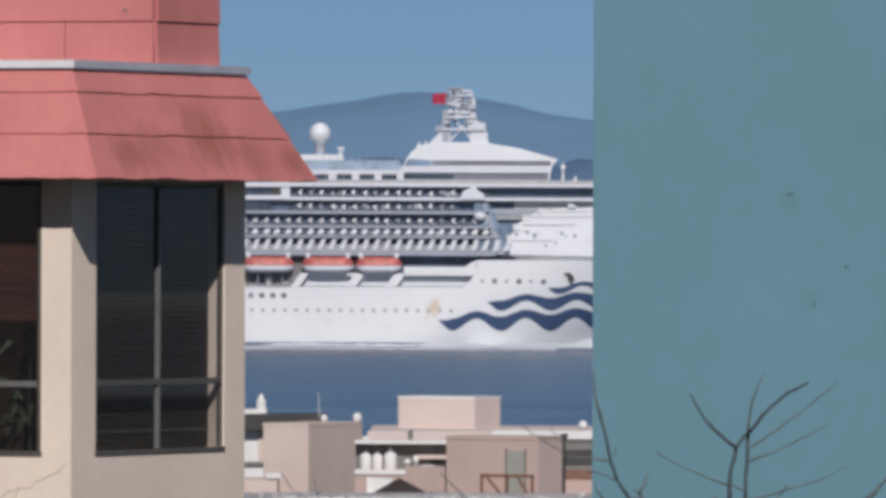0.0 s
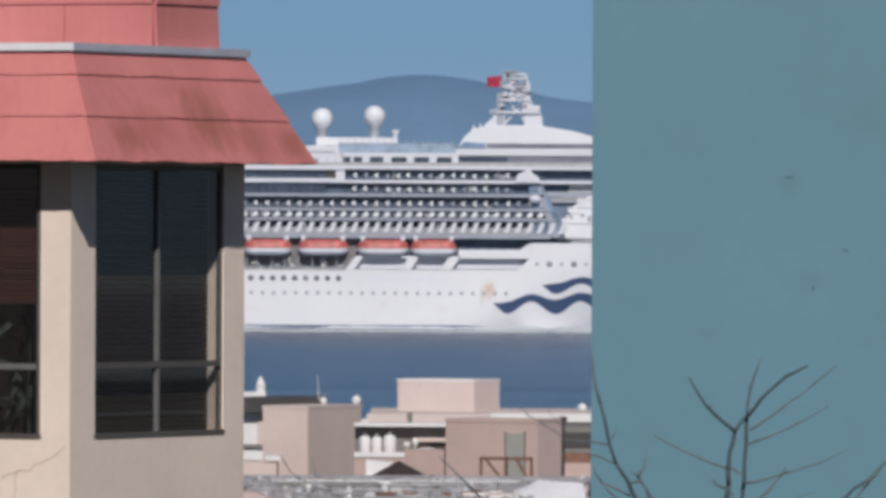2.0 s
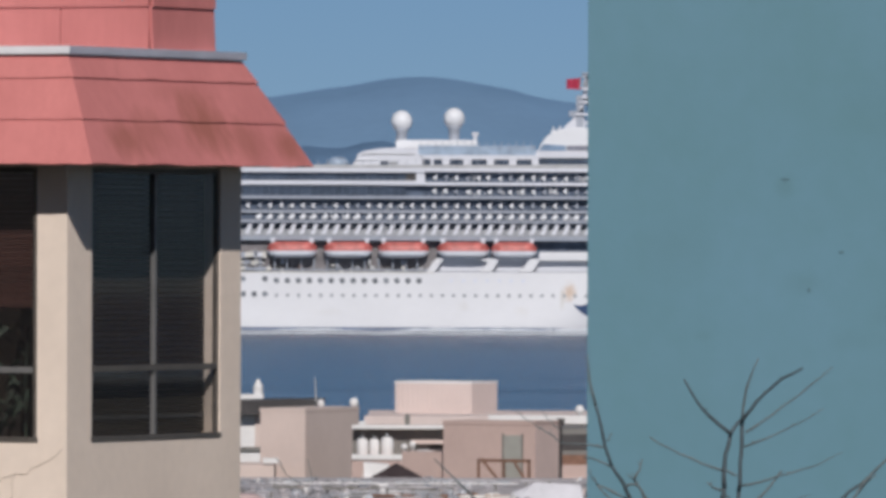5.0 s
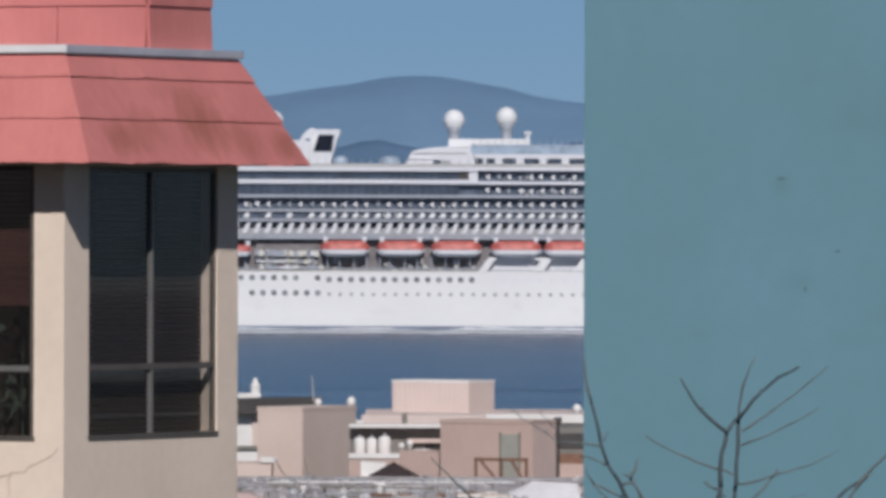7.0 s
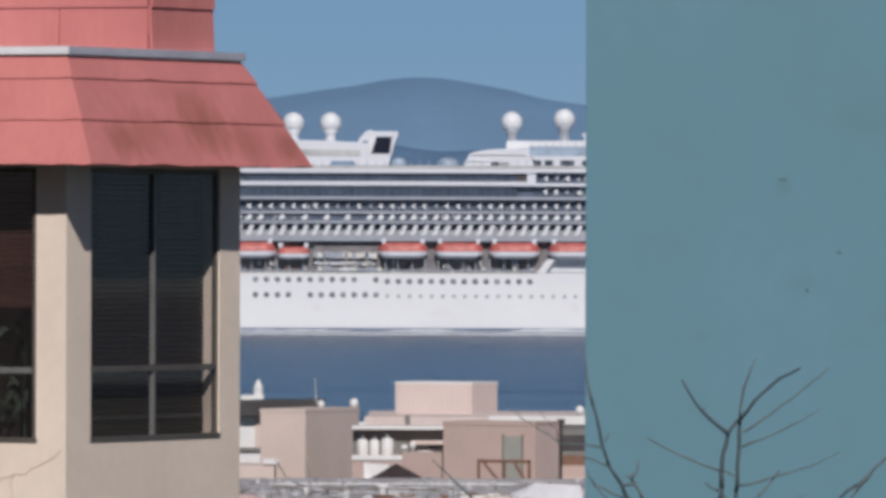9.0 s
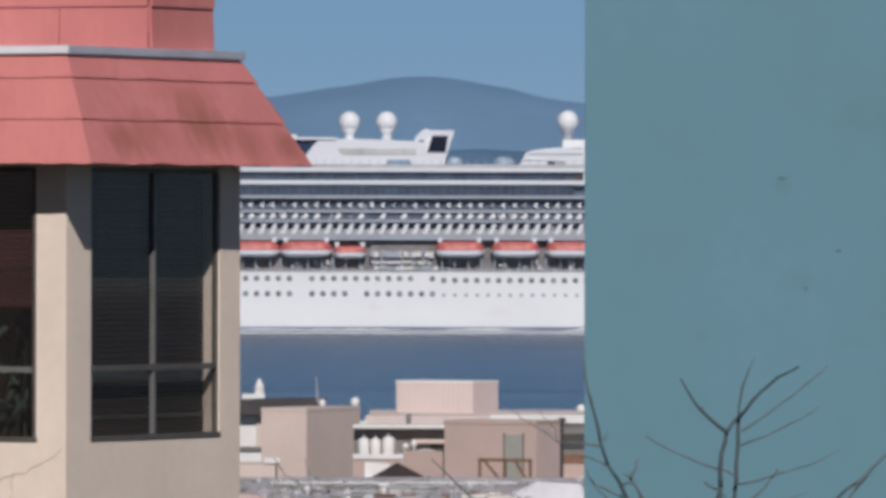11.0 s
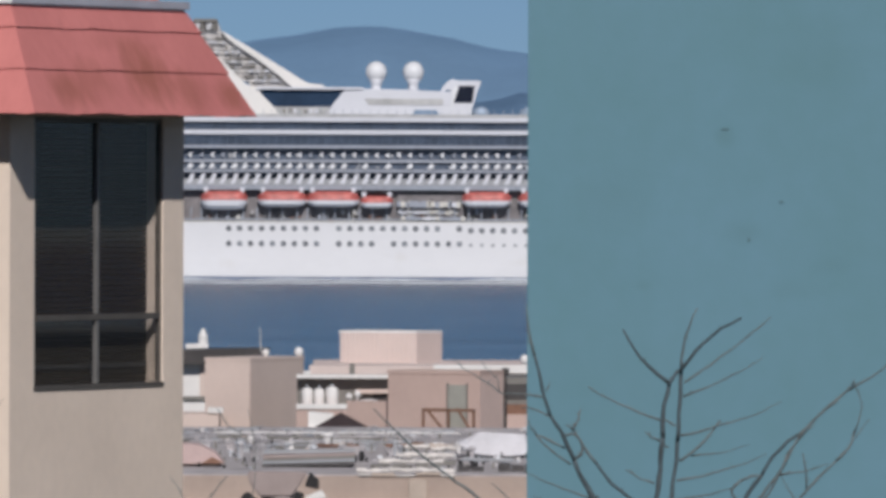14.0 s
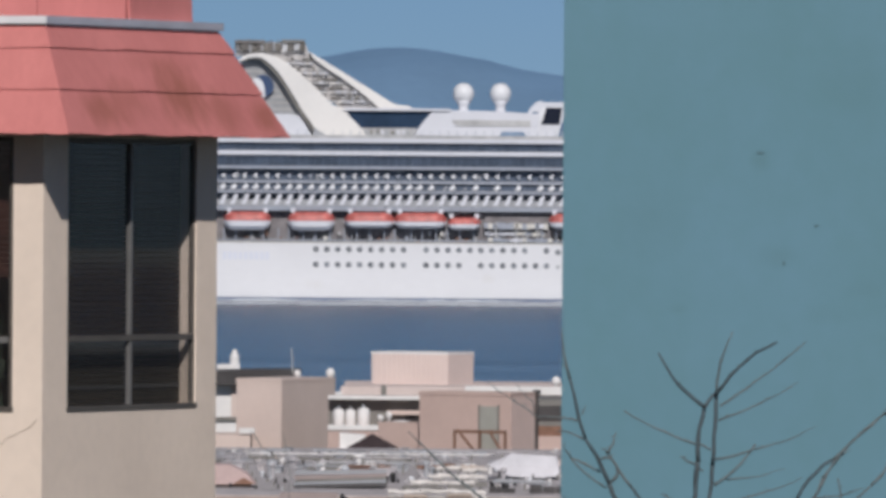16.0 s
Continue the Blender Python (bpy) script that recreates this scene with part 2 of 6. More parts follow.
# greyer than the front, and raised to offset the shade on this side
END_WALL = material("lifted_grey_peach_render", (0.660, 0.509, 0.458), 0.85, vary=0.06, scale=0.5, bump=0.2)
HOOD = material("darker_mauve_render", (0.34, 0.28, 0.265), 0.85, vary=0.1, scale=2, bump=0.2)
PLASTER = material("worn_tan_plaster", (0.47, 0.39, 0.33), 0.85, vary=0.1, scale=1.5)
TAN = material("tan_parapet_stucco", (0.40, 0.318, 0.272), 0.85, vary=0.10, scale=0.6, bump=0.2)
PALE = material("pale_trim_paint", (0.74, 0.72, 0.70), 0.6, vary=0.06, scale=1)
TAR = material("dark_roofing_felt", (0.07, 0.065, 0.065), 0.9, vary=0.25, scale=0.8)
GRAVEL = material("grey_roof_gravel", (0.42, 0.39, 0.392), 0.9, vary=0.30, scale=1.3, bump=0.5, bump_scale=12)
LAGGING = material("cream_pipe_lagging", (0.64, 0.605, 0.57), 0.8, vary=0.25, scale=4, bump=0.4, bump_scale=20)
SHEET = material("weathered_white_sheet", (0.57, 0.56, 0.585), 0.8, vary=0.12, scale=1.5, bump=0.3, bump_scale=6)
DUST = material("dusty_grey_sheet", (0.42, 0.40, 0.41), 0.75, vary=0.25, scale=3, each=0.25)
BROWN = material("rusty_brown_wood", (0.20, 0.11, 0.075), 0.8, vary=0.25, scale=3)
# dull grey paint; on gaps and recesses it stands for their shade
SHADE = material("grey_paint_and_shade", (0.20, 0.19, 0.175), 0.8, vary=0.15, scale=1)
DOOR_GREEN = material("grey_green_door", (0.33, 0.325, 0.29), 0.6, vary=0.08, scale=2)
VENT = material("galvanised_vent", (0.55, 0.56, 0.58), 0.45, metal=0.3, vary=0.2, scale=2, each=0.25)
GABLE = material("dark_plum_boards", (0.039, 0.026, 0.028), 0.8, vary=0.2, scale=3)
BLACK = material("black_sheet_metal", (0.018, 0.017, 0.018), 0.6, vary=0.3, scale=3)
PINKISH = material("pink_tile_roof", (0.51, 0.385, 0.365), 0.85, vary=0.12, scale=2)
TAN_WALL = material("brown_stucco", (0.20, 0.17, 0.15), 0.9, vary=0.15, scale=0.8, bump=0.2)
COPPER = material("green_copper", (0.34, 0.50, 0.42), 0.7, vary=0.15, scale=3)


# ---------------------------------------------------------------- mesh tools
def box(bm, x0, x1, y0, y1, z0, z1):
    v = [bm.verts.new((x, y, z)) for z in (z0, z1) for y in (y0, y1) for x in (x0, x1)]
    for f in ((0, 2, 3, 1), (4, 5, 7, 6), (0, 1, 5, 4), (2, 6, 7, 3), (0, 4, 6, 2), (1, 3, 7, 5)):
        bm.faces.new([v[i] for i in f])
    return v


def slab(bm, outline, y0, y1):
    """An upright plate: an outline of (x, z), counter-clockwise as seen from -y, between two depths."""
    a = [bm.verts.new((x, y0, z)) for x, z in outline]
    b = [bm.verts.new((x, y1, z)) for x, z in outline]
    bm.faces.new(a), bm.faces.new(b[::-1])
    for i in range(len(a)):
        j = (i + 1) % len(a)
        bm.faces.new((a[j], a[i], b[i], b[j]))


def prism(bm, outline, z0, z1):
    """A flat plate: an outline of (x, y) between two heights."""
    a = [bm.verts.new((x, y, z0)) for x, y in outline]
    b = [bm.verts.new((x, y, z1)) for x, y in outline]
    bm.faces.new(a[::-1]), bm.faces.new(b)
    for i in range(len(a)):
        j = (i + 1) % len(a)
        bm.faces.new((a[i], a[j], b[j], b[i]))


def tube(bm, points, radii, sides=6):
    """A tapering limb through points."""
    rings = []
    for i, p in enumerate(points):
        d = (points[min(i + 1, len(points) - 1)] - points[max(i - 1, 0)]).normalized()
        u = d.cross(Vector((0.3, 1, 0.1))).normalized()
        w = d.cross(u)
        rings.append([bm.verts.new(p + radii[i] * (u * math.cos(a) + w * math.sin(a))) for a in (2 * math.pi * j / sides for j in range(sides))])
    for r, s in zip(rings, rings[1:]):
        for j in range(sides):
            bm.faces.new((r[j], r[(j + 1) % sides], s[(j + 1) % sides], s[j]))
    bm.faces.new(rings[0][::-1]), bm.faces.new(rings[-1])


def lathe(bm, profile, x=0, y=0, sides=20):
    """A turned form: (radius, z) from the bottom up."""
    rings = [[bm.verts.new((x + r * math.cos(a), y + r * math.sin(a), z)) for a in (2 * math.pi * j / sides for j in range(sides))] for r, z in profile]
    for r, s in zip(rings, rings[1:]):
        for j in range(sides):
            bm.faces.new((r[j], r[(j + 1) % sides], s[(j + 1) % sides], s[j]))
    bm.faces.new(rings[0][::-1]), bm.faces.new(rings[-1])


def mesh(name, bm, mat, bevel=0.0, smooth=False):
    bmesh.ops.recalc_face_normals(bm, faces=bm.faces)
    if bevel:
        bmesh.ops.bevel(bm, geom=list(bm.edges), offset=bevel, segments=2, affect="EDGES")
    me = bpy.data.meshes.new(name)
    bm.to_mesh(me)
    bm.free()
    me.materials.append(mat)
    if smooth:
        for p in me.polygons:
            p.use_smooth = True
    return me


def part(name, bm, mat, parent=None, label="", bevel=0.0, smooth=False):
    ob = new(name, mesh(name, bm, mat, bevel, smooth))
    ob.parent = parent
    if label:
        ob["label"] = label
    return ob


def again(name, me, parent, m):
    """One more piece on a mesh that it shares."""
    ob = new(name, me)
    ob.parent = parent
    ob.matrix_basis = m
    return ob


def block(name, mat, parent, x0, x1, y0, y1, z0, z1, label="", bevel=0.0):
    bm = bmesh.new()
    box(bm, x0, x1, y0, y1, z0, z1)
    return part(name, bm, mat, parent, label, bevel)


def base(name, m, label, category, group="", kind=""):
    ob = new(name)
    ob.matrix_basis = m
    return tagged(ob, label, category, group, kind)


# ---------------------------------------------------------------- ground, water, hills, sky
def ground_height(y):
    steps = ((-400, 17.4), (8, 17.4), (70, 9.0), (200, 6.0), (450, 3.0), (880, 1.6), (905, -3.0))
    for (a, p), (b, q) in zip(steps, steps[1:]):
        if y <= b:
            return p + (q - p) * max(0, y - a) / (b - a)
    return -3.0


def build_ground():
    bm = bmesh.new()
    ys = [-400, -100, 8, 20, 35, 50, 70, 110, 150, 200, 260, 330, 400, 450, 600, 750, 880, 905]
    xs = [-900, -300, -120, -60, -30, -15, 0, 15, 30, 60, 120, 300, 900]
    g = [[bm.verts.new((x, y, ground_height(y))) for x in xs] for y in ys]
    for a, b in zip(g, g[1:]):
        for i in range(len(xs) - 1):
            bm.faces.new((a[i], a[i + 1], b[i + 1], b[i]))
    tagged(part("ground", bm, EARTH), "dull earth and street ground falling to the shore", "ground", kind="structure")


def build_water():
    m = bpy.data.materials.new("bay_water")
    m.use_nodes = True
    n, k = m.node_tree.nodes, m.node_tree.links
    b = n["Principled BSDF"]
    b.inputs["Base Color"].default_value, b.inputs["Roughness"].default_value, b.inputs["IOR"].default_value = (0.05, 0.105, 0.20, 1), 0.25, 1.33
    at = n.new("ShaderNodeTexCoord")
    hs = []
    for scale, stretch, strength in ((0.9, (1, 0.6, 1), 0.5), (0.12, (1, 0.35, 1), 1.0), (0.024, (0.3, 1, 1), 0.0), (0.02, (0.2, 1, 1), 0.0)):
        mp, nz = n.new("ShaderNodeMapping"), n.new("ShaderNodeTexNoise")
        mp.inputs["Scale"].default_value = stretch
        nz.inputs["Scale"].default_value, nz.inputs["Detail"].default_value = scale, 6 if strength else 2
        k.new(at.outputs["Object"], mp.inputs[0]), k.new(mp.outputs[0], nz.inputs["Vector"])
        hs.append((nz, strength))
    bumps = []
    for nz, strength in hs[:2]:
        bp = n.new("ShaderNodeBump")
        bp.inputs["Strength"].default_value, bp.inputs["Distance"].default_value = strength, 0.5
        k.new(nz.outputs["Fac"], bp.inputs["Height"])
        if bumps:
            k.new(bumps[-1].outputs[0], bp.inputs["Normal"])
        bumps.append(bp)
    k.new(bumps[-1].outputs[0], b.inputs["Normal"])
    ramp = n.new("ShaderNodeValToRGB")
    ramp.color_ramp.elements[0].position, ramp.color_ramp.elements[1].position = 0.36, 0.66
    ramp.color_ramp.elements[0].color, ramp.color_ramp.elements[1].color = (0.020, 0.054, 0.122, 1), (0.072, 0.122, 0.205, 1)
    k.new(hs[2][0].outputs["Fac"], ramp.inputs["Fac"])
    # long dark streaks of ruffled water
    streak, mix = n.new("ShaderNodeMapRange"), n.new("ShaderNodeMix")
    mix.data_type, mix.blend_type = "RGBA", "MULTIPLY"
    streak.inputs["From Min"].default_value, streak.inputs["From Max"].default_value = 0.48, 0.64
    k.new(hs[3][0].outputs["Fac"], streak.inputs["Value"]), k.new(streak.outputs[0], mix.inputs["Factor"]), k.new(ramp.outputs["Color"], mix.inputs["A"])
    mix.inputs["B"].default_value = (0.28, 0.40, 0.52, 1)
    k.new(mix.outputs["Result"], b.inputs["Base Color"])
    bm = bmesh.new()
    v = [bm.verts.new(p) for p in ((-2500, 893, 0), (2500, 893, 0), (2500, 4990, 0), (-2500, 4990, 0))]
    bm.faces.new(v)
    tagged(part("water", bm, m), "calm dark blue bay water with faint ripples", "water", kind="structure")


def build_hill(name, mat, y, depth, top, label, width=900, columns=220):
    bm = bmesh.new()
    rows = 14
    g = []
    for j in range(rows + 1):
        f = j / rows
        line = []
        for i in range(columns + 1):
            x = -width + 2 * width * i / columns
            h = top(x) * math.sin(f * math.pi / 2) ** 0.8
            h += (noise.noise(Vector((x * 0.02, f * 4, y))) * 3 + noise.noise(Vector((x * 0.09, f * 12, y))) * 1.0) * math.sin(f * math.pi) * 1.5
            line.append(bm.verts.new((x, y + depth * f, h - 1)))
        g.append(line)
    for a, b in zip(g, g[1:]):
        for i in range(columns):
            bm.faces.new((a[i], a[i + 1], b[i + 1], b[i]))
    tagged(part(name, bm, mat, smooth=True), label, "hill", kind="structure")


def build_sky_backdrop():
    m = bpy.data.materials.new("clear_blue_sky")
    m.use_nodes = True
    n, k = m.node_tree.nodes, m.node_tree.links
    n.remove(n["Principled BSDF"])
    em, at, sep, ramp = n.new("ShaderNodeEmission"), n.new("ShaderNodeTexCoord"), n.new("ShaderNodeSeparateXYZ"), n.new("ShaderNodeValToRGB")
    rng = n.new("ShaderNodeMapRange")
    k.new(at.outputs["Object"], sep.inputs[0]), k.new(sep.outputs["Z"], rng.inputs["Value"])
    rng.inputs["From Min"].default_value, rng.inputs["From Max"].default_value = 60, 160
    k.new(rng.outputs[0], ramp.inputs["Fac"]), k.new(ramp.outputs["Color"], em.inputs["Color"])
    ramp.color_ramp.elements[0].color, ramp.color_ramp.elements[1].color = (0.205, 0.335, 0.485, 1), (0.165, 0.300, 0.475, 1)
    k.new(em.outputs[0], n["Material Output"].inputs["Surface"])
    bm = bmesh.new()
    bm.faces.new([bm.verts.new(p) for p in ((-2500, 4985, -5), (2500, 4985, -5), (2500, 4985, 900), (-2500, 4985, 900))])
    tagged(part("backdrop_sky", bm, m), "clear hazy blue sky low over the hills", "sky", kind="structure")


def build_sky_blocker():
    """A plain wall added out of view, to keep sky light off the near house."""
    bm = bmesh.new()
    box(bm, -16.6, -16.0, -14.0, 120, ground_height(70) - 1, 31)
    tagged(part("sky_blocker_left", bm, TAN_WALL), "plain brown wall added out of view to block sky light", "wall", kind="structure")


build_sky_backdrop()
build_sky_blocker()
build_ground()
build_water()
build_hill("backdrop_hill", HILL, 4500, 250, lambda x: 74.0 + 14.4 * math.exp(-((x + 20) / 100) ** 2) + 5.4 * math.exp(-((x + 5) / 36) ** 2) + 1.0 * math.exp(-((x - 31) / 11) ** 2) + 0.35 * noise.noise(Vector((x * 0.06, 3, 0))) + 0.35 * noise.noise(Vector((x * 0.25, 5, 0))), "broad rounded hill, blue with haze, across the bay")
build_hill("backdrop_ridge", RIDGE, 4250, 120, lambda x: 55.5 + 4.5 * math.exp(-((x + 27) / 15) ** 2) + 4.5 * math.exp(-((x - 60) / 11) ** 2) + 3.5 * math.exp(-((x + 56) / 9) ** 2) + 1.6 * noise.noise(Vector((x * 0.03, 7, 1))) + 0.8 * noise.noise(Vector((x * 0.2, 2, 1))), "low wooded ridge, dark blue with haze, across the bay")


# ---------------------------------------------------------------- the house with the red roof
def build_house():
    house = base("corner_house", pose(-2.569, 70, 0, 0, 0, 65), "cream stucco house with a flared red shingle roof", "house")
    LB, LA, T = 2.72, 4.6, 0.17          # the two walls' lengths, and their thickness
    Z0, SILL, HEAD, EAVE, TOP = 8.2, 17.575, 19.455, 19.475, 20.225
    B0, B1 = 0.375, 2.39                   # window opening in the wall along x
    A0, A1 = 0.235, 2.1                   # window opening in the wall along y
    # each wall in pieces round its opening
    for a in ((0, B0, 0, T, Z0, EAVE), (B1, LB, 0, T, Z0, EAVE), (B0, B1, 0, T, Z0, SILL), (B0, B1, 0, T, HEAD, EAVE),
              (0, T, T, A0, Z0, EAVE), (0, T, A1, LA, Z0, EAVE), (0, T, A0, A1, Z0, SILL), (0, T, A0, A1, HEAD, EAVE),
              (LB - T, LB, T, LA, Z0, EAVE), (T, LB - T, LA - T, LA, Z0, EAVE)):
        block("wall", CREAM, house, *a)
    bm = bmesh.new()
    box(bm, T, LB - T, T, LA - T, SILL - 0.35, SILL - 0.25)
    part("room_floor", bm, PARTITION, house)
    bm = bmesh.new()
    box(bm, T + 1.2, T + 1.25, T + 0.9, LA - T, SILL - 0.25, EAVE), box(bm, T + 1.25, LB - T, T + 0.9, T + 0.95, SILL - 0.25, EAVE)
    part("partition", bm, PARTITION, house)
    # soffit
    O = 0.36
    block("soffit", SOFFIT_DARK, house, -O + 0.03, LB + O - 0.03, -O + 0.03, LA + O - 0.03, EAVE, EAVE + 0.03)

    # flared roof: three lapped courses on each of four sides
    cuts = ((0.0, 0.455), (0.435, 0.840), (0.822, 1.0))
    sides = (((0, 0), (LB, 0), (0, -1)), ((LB, 0), (LB, LA), (1, 0)), ((LB, LA), (0, LA), (0, 1)), ((0, LA), (0, 0), (-1, 0)))
    for (ax, ay), (bx, by), (nx, ny) in sides:
        ex, ey = (bx - ax), (by - ay)
        length = math.hypot(ex, ey)
        ex, ey = ex / length, ey / length
        for c, (f0, f1) in enumerate(cuts):
            bm = bmesh.new()
            count = max(2, int(length / 0.05))
            lip = (0.030, 0.037, 0.029)[c]
            rows = []
            for f, lift in ((f0, 0.0), (f0, lip), (f1, 0.004), (f1, -0.03)):
                o = O * (1 - f) + lift
                line = []
                for i in range(count + 1):
                    s = -o + (length + 2 * o) * i / count
                    sag = 0.010 * noise.noise(Vector((s * 2.2, c * 5 + nx * 3, ny * 4))) + 0.008 * noise.noise(Vector((s * 7.0, c * 3 + nx, ny * 2))) if lift == lip else 0
                    line.append(bm.verts.new((ax + ex * s + nx * o, ay + ey * s + ny * o, EAVE + (TOP - EAVE) * f + 0.02 * (c == 0) - 0.02 * (lift == lip) + sag)))
                rows.append(line)
            for r, q in zip(rows, rows[1:]):
                for i in range(count):
                    bm.faces.new((r[i], r[i + 1], q[i + 1], q[i]))
            for i in range(count):
                bm.faces.new((rows[-1][i], rows[-1][i + 1], rows[0][i + 1], rows[0][i]))
            part("roof_course", bm, RED, house, smooth=False)
    bm = bmesh.new()
    box(bm, -0.03, LB + 0.03, -0.03, LA + 0.03, TOP + 0.01, TOP + 0.066)
    box(bm, 0.0, LB, 0.0, LA, TOP - 0.005, TOP + 0.012)
    part("flashing", bm, FLASH, house, "grey metal flashing along the top of the roof", bevel=0.002)

    block("sunlit_flashing_strip", LIT_FLASH, house, -0.034, -0.0305, -0.03, LA + 0.03, TOP + 0.012, TOP + 0.064, "strip of flashing painted brighter for its sunlit side")

    # upper storey, clad in panels of shingle
    X0, X1, Y0, Y1, ZT = 1.46, 2.45, 0.1, 4.2, 22.4
    core = block("upper_storey", RED, house, X0 + 0.02, X1 - 0.02, Y0 + 0.02, Y1 - 0.02, TOP + 0.05, ZT, "red shingled upper storey")
    step, wide = 0.332, 0.70
    z = TOP + 0.05
    row = 0
    while z < ZT - 0.1:
        for axis, lo, hi, face in (("y", Y0, Y1, X0), ("x", X0, X1, Y0), ("y", Y0, Y1, X1)):
            s = lo - 0.004
            first = (wide if axis == "y" else 2.0) * (1.0 if row % 2 == 0 else 1.8)
            end = s + first
            while s < hi - 0.02:
                e = min(end, hi + 0.004)
                bm = bmesh.new()
                lean = 0.017
                out = -1 if face in (X0, Y0) else 1
                c0, c1, k0, k1 = s + 0.004, e - 0.004, z - 0.012, z + step
                quad = ((c0, k0, lean), (c1, k0, lean), (c1, k1, 0.002), (c0, k1, 0.002))
                vs = []
                for deep in (0, 1):
                    for c, k2, o in quad:
                        d = face + out * (0.012 + o) - out * 0.02 * deep
                        vs.append(bm.verts.new((d, c, k2) if axis == "y" else (c, d, k2)))
                bm.faces.new(vs[:4]), bm.faces.new(vs[7:3:-1])
                for i in range(4):
                    j = (i + 1) % 4
                    bm.faces.new((vs[j], vs[i], vs[4 + i], vs[4 + j]))
                part("shingle_panel", bm, RED, core)
                s, end = e, e + wide
        z += step
        row += 1

    # windows
    def window(along, lo, hi, mullion, rail, blind, blind_z, recess, fold_z=None):
        w = new("window")
        w.parent = house

        def bar(name, s0, s1, d0, d1, z0, z1, mat, parent=w, bevel=0.004):
            a = (s0, s1, d0, d1, z0, z1) if along == "x" else (d0, d1, s0, s1, z0, z1)
            return block(name, mat, parent, *a, bevel=bevel)
        D0, D1 = recess, recess + 0.032
        fw = 0.035
        bar("frame_jamb", lo, lo + fw, D0, D1, SILL, HEAD, BRONZE), bar("frame_jamb", hi - fw, hi, D0, D1, SILL, HEAD, BRONZE)
        bar("frame_head", lo + fw, hi - fw, D0, D1, HEAD - fw, HEAD, BRONZE)
        bar("frame_sill", lo - 0.01, hi + 0.01, -0.008, D1 + 0.02, SILL - 0.025, SILL + 0.012, BRONZE)
        bar("transom", lo + fw, hi - fw, D0 - 0.012, D1, rail - 0.022, rail + 0.022, RAILING_GREY if along == "y" else BRONZE)
        if mullion:
            bar("mullion", mullion - 0.019, mullion + 0.019, D0 - 0.008, D1 - 0.004, SILL + 0.012, rail - 0.022, RAILING_GREY)
            bar("mullion", mullion - 0.019, mullion + 0.019, D0 - 0.008, D1 - 0.004, rail + 0.022, HEAD - fw, RAILING_GREY)
        spans = ((lo + fw, mullion - 0.03), (mullion + 0.019, hi - fw)) if mullion else ((lo + fw, hi - fw),)
        for s0, s1 in spans:
            for z0, z1 in ((SILL + 0.012, rail - 0.022), (rail + 0.022, HEAD - fw)):
                p = bar("pane", s0, s1, D0 + 0.012, D0 + 0.018, z0, z1, SIDE_PANE if along == "y" else LOW_PANE if z1 < rail else PANE, bevel=0)
                p.visible_shadow = False
        dd = recess + 0.115
        bm = bmesh.new()
        box(bm, *((lo + 0.004, hi - 0.004, dd, dd + 0.004, -0.017, 0.017) if along == "x" else (dd, dd + 0.004, lo + 0.004, hi - 0.004, -0.017, 0.017)))
        me = mesh("slat", bm, blind)
        zz = HEAD - 0.06
        while zz > blind_z + 0.04:
            again("slat", me, w, pose(0, 0, zz))
            zz -= 0.038
        bar("bottom_rail", lo + 0.006, hi - 0.006, dd - 0.008, dd + 0.012, (fold_z or zz) - 0.004, (fold_z or zz) + 0.022, RAILING_GREY if along == "x" else blind)
        return w

    window("x", B0, B1, 1.37, 18.055, BLIND_DARK, 17.56, 0.012, 17.70)
    window("y", A0, A1, 1.2, 18.05, BLIND_RED, 18.448, 0.012)
    # a hairline crack in the stucco under the broad window
    bm = bmesh.new()
    rng = random.Random(5)
    pts = [Vector((-0.002, 0.04 + 0.045 * i, 17.50 - 0.22 * (i / 11) ** 0.6 + rng.uniform(-0.018, 0.018))) for i in range(12)]
    tube(bm, pts, [0.003] * 12, 4)
    tube(bm, [pts[8], pts[8] + Vector((0, 0.03, -0.06)), pts[8] + Vector((0, 0.015, -0.13)), pts[8] + Vector((0, 0.04, -0.2))], [0.003, 0.003, 0.0025, 0.002], 4)
    part("crack", bm, STUCCO_CRACK, house, "hairline crack in the stucco")
    bm = bmesh.new()
    tube(bm, [Vector((1.425, 0.315 + 0.022 * math.cos(a), 20.655 + 0.026 * math.sin(a))) for a in (0.3 * i for i in range(15))], [0.005] * 15, 5)
    part("wire_hook", bm, HOOD, core, "small bent wire hook")
    return house


build_house()


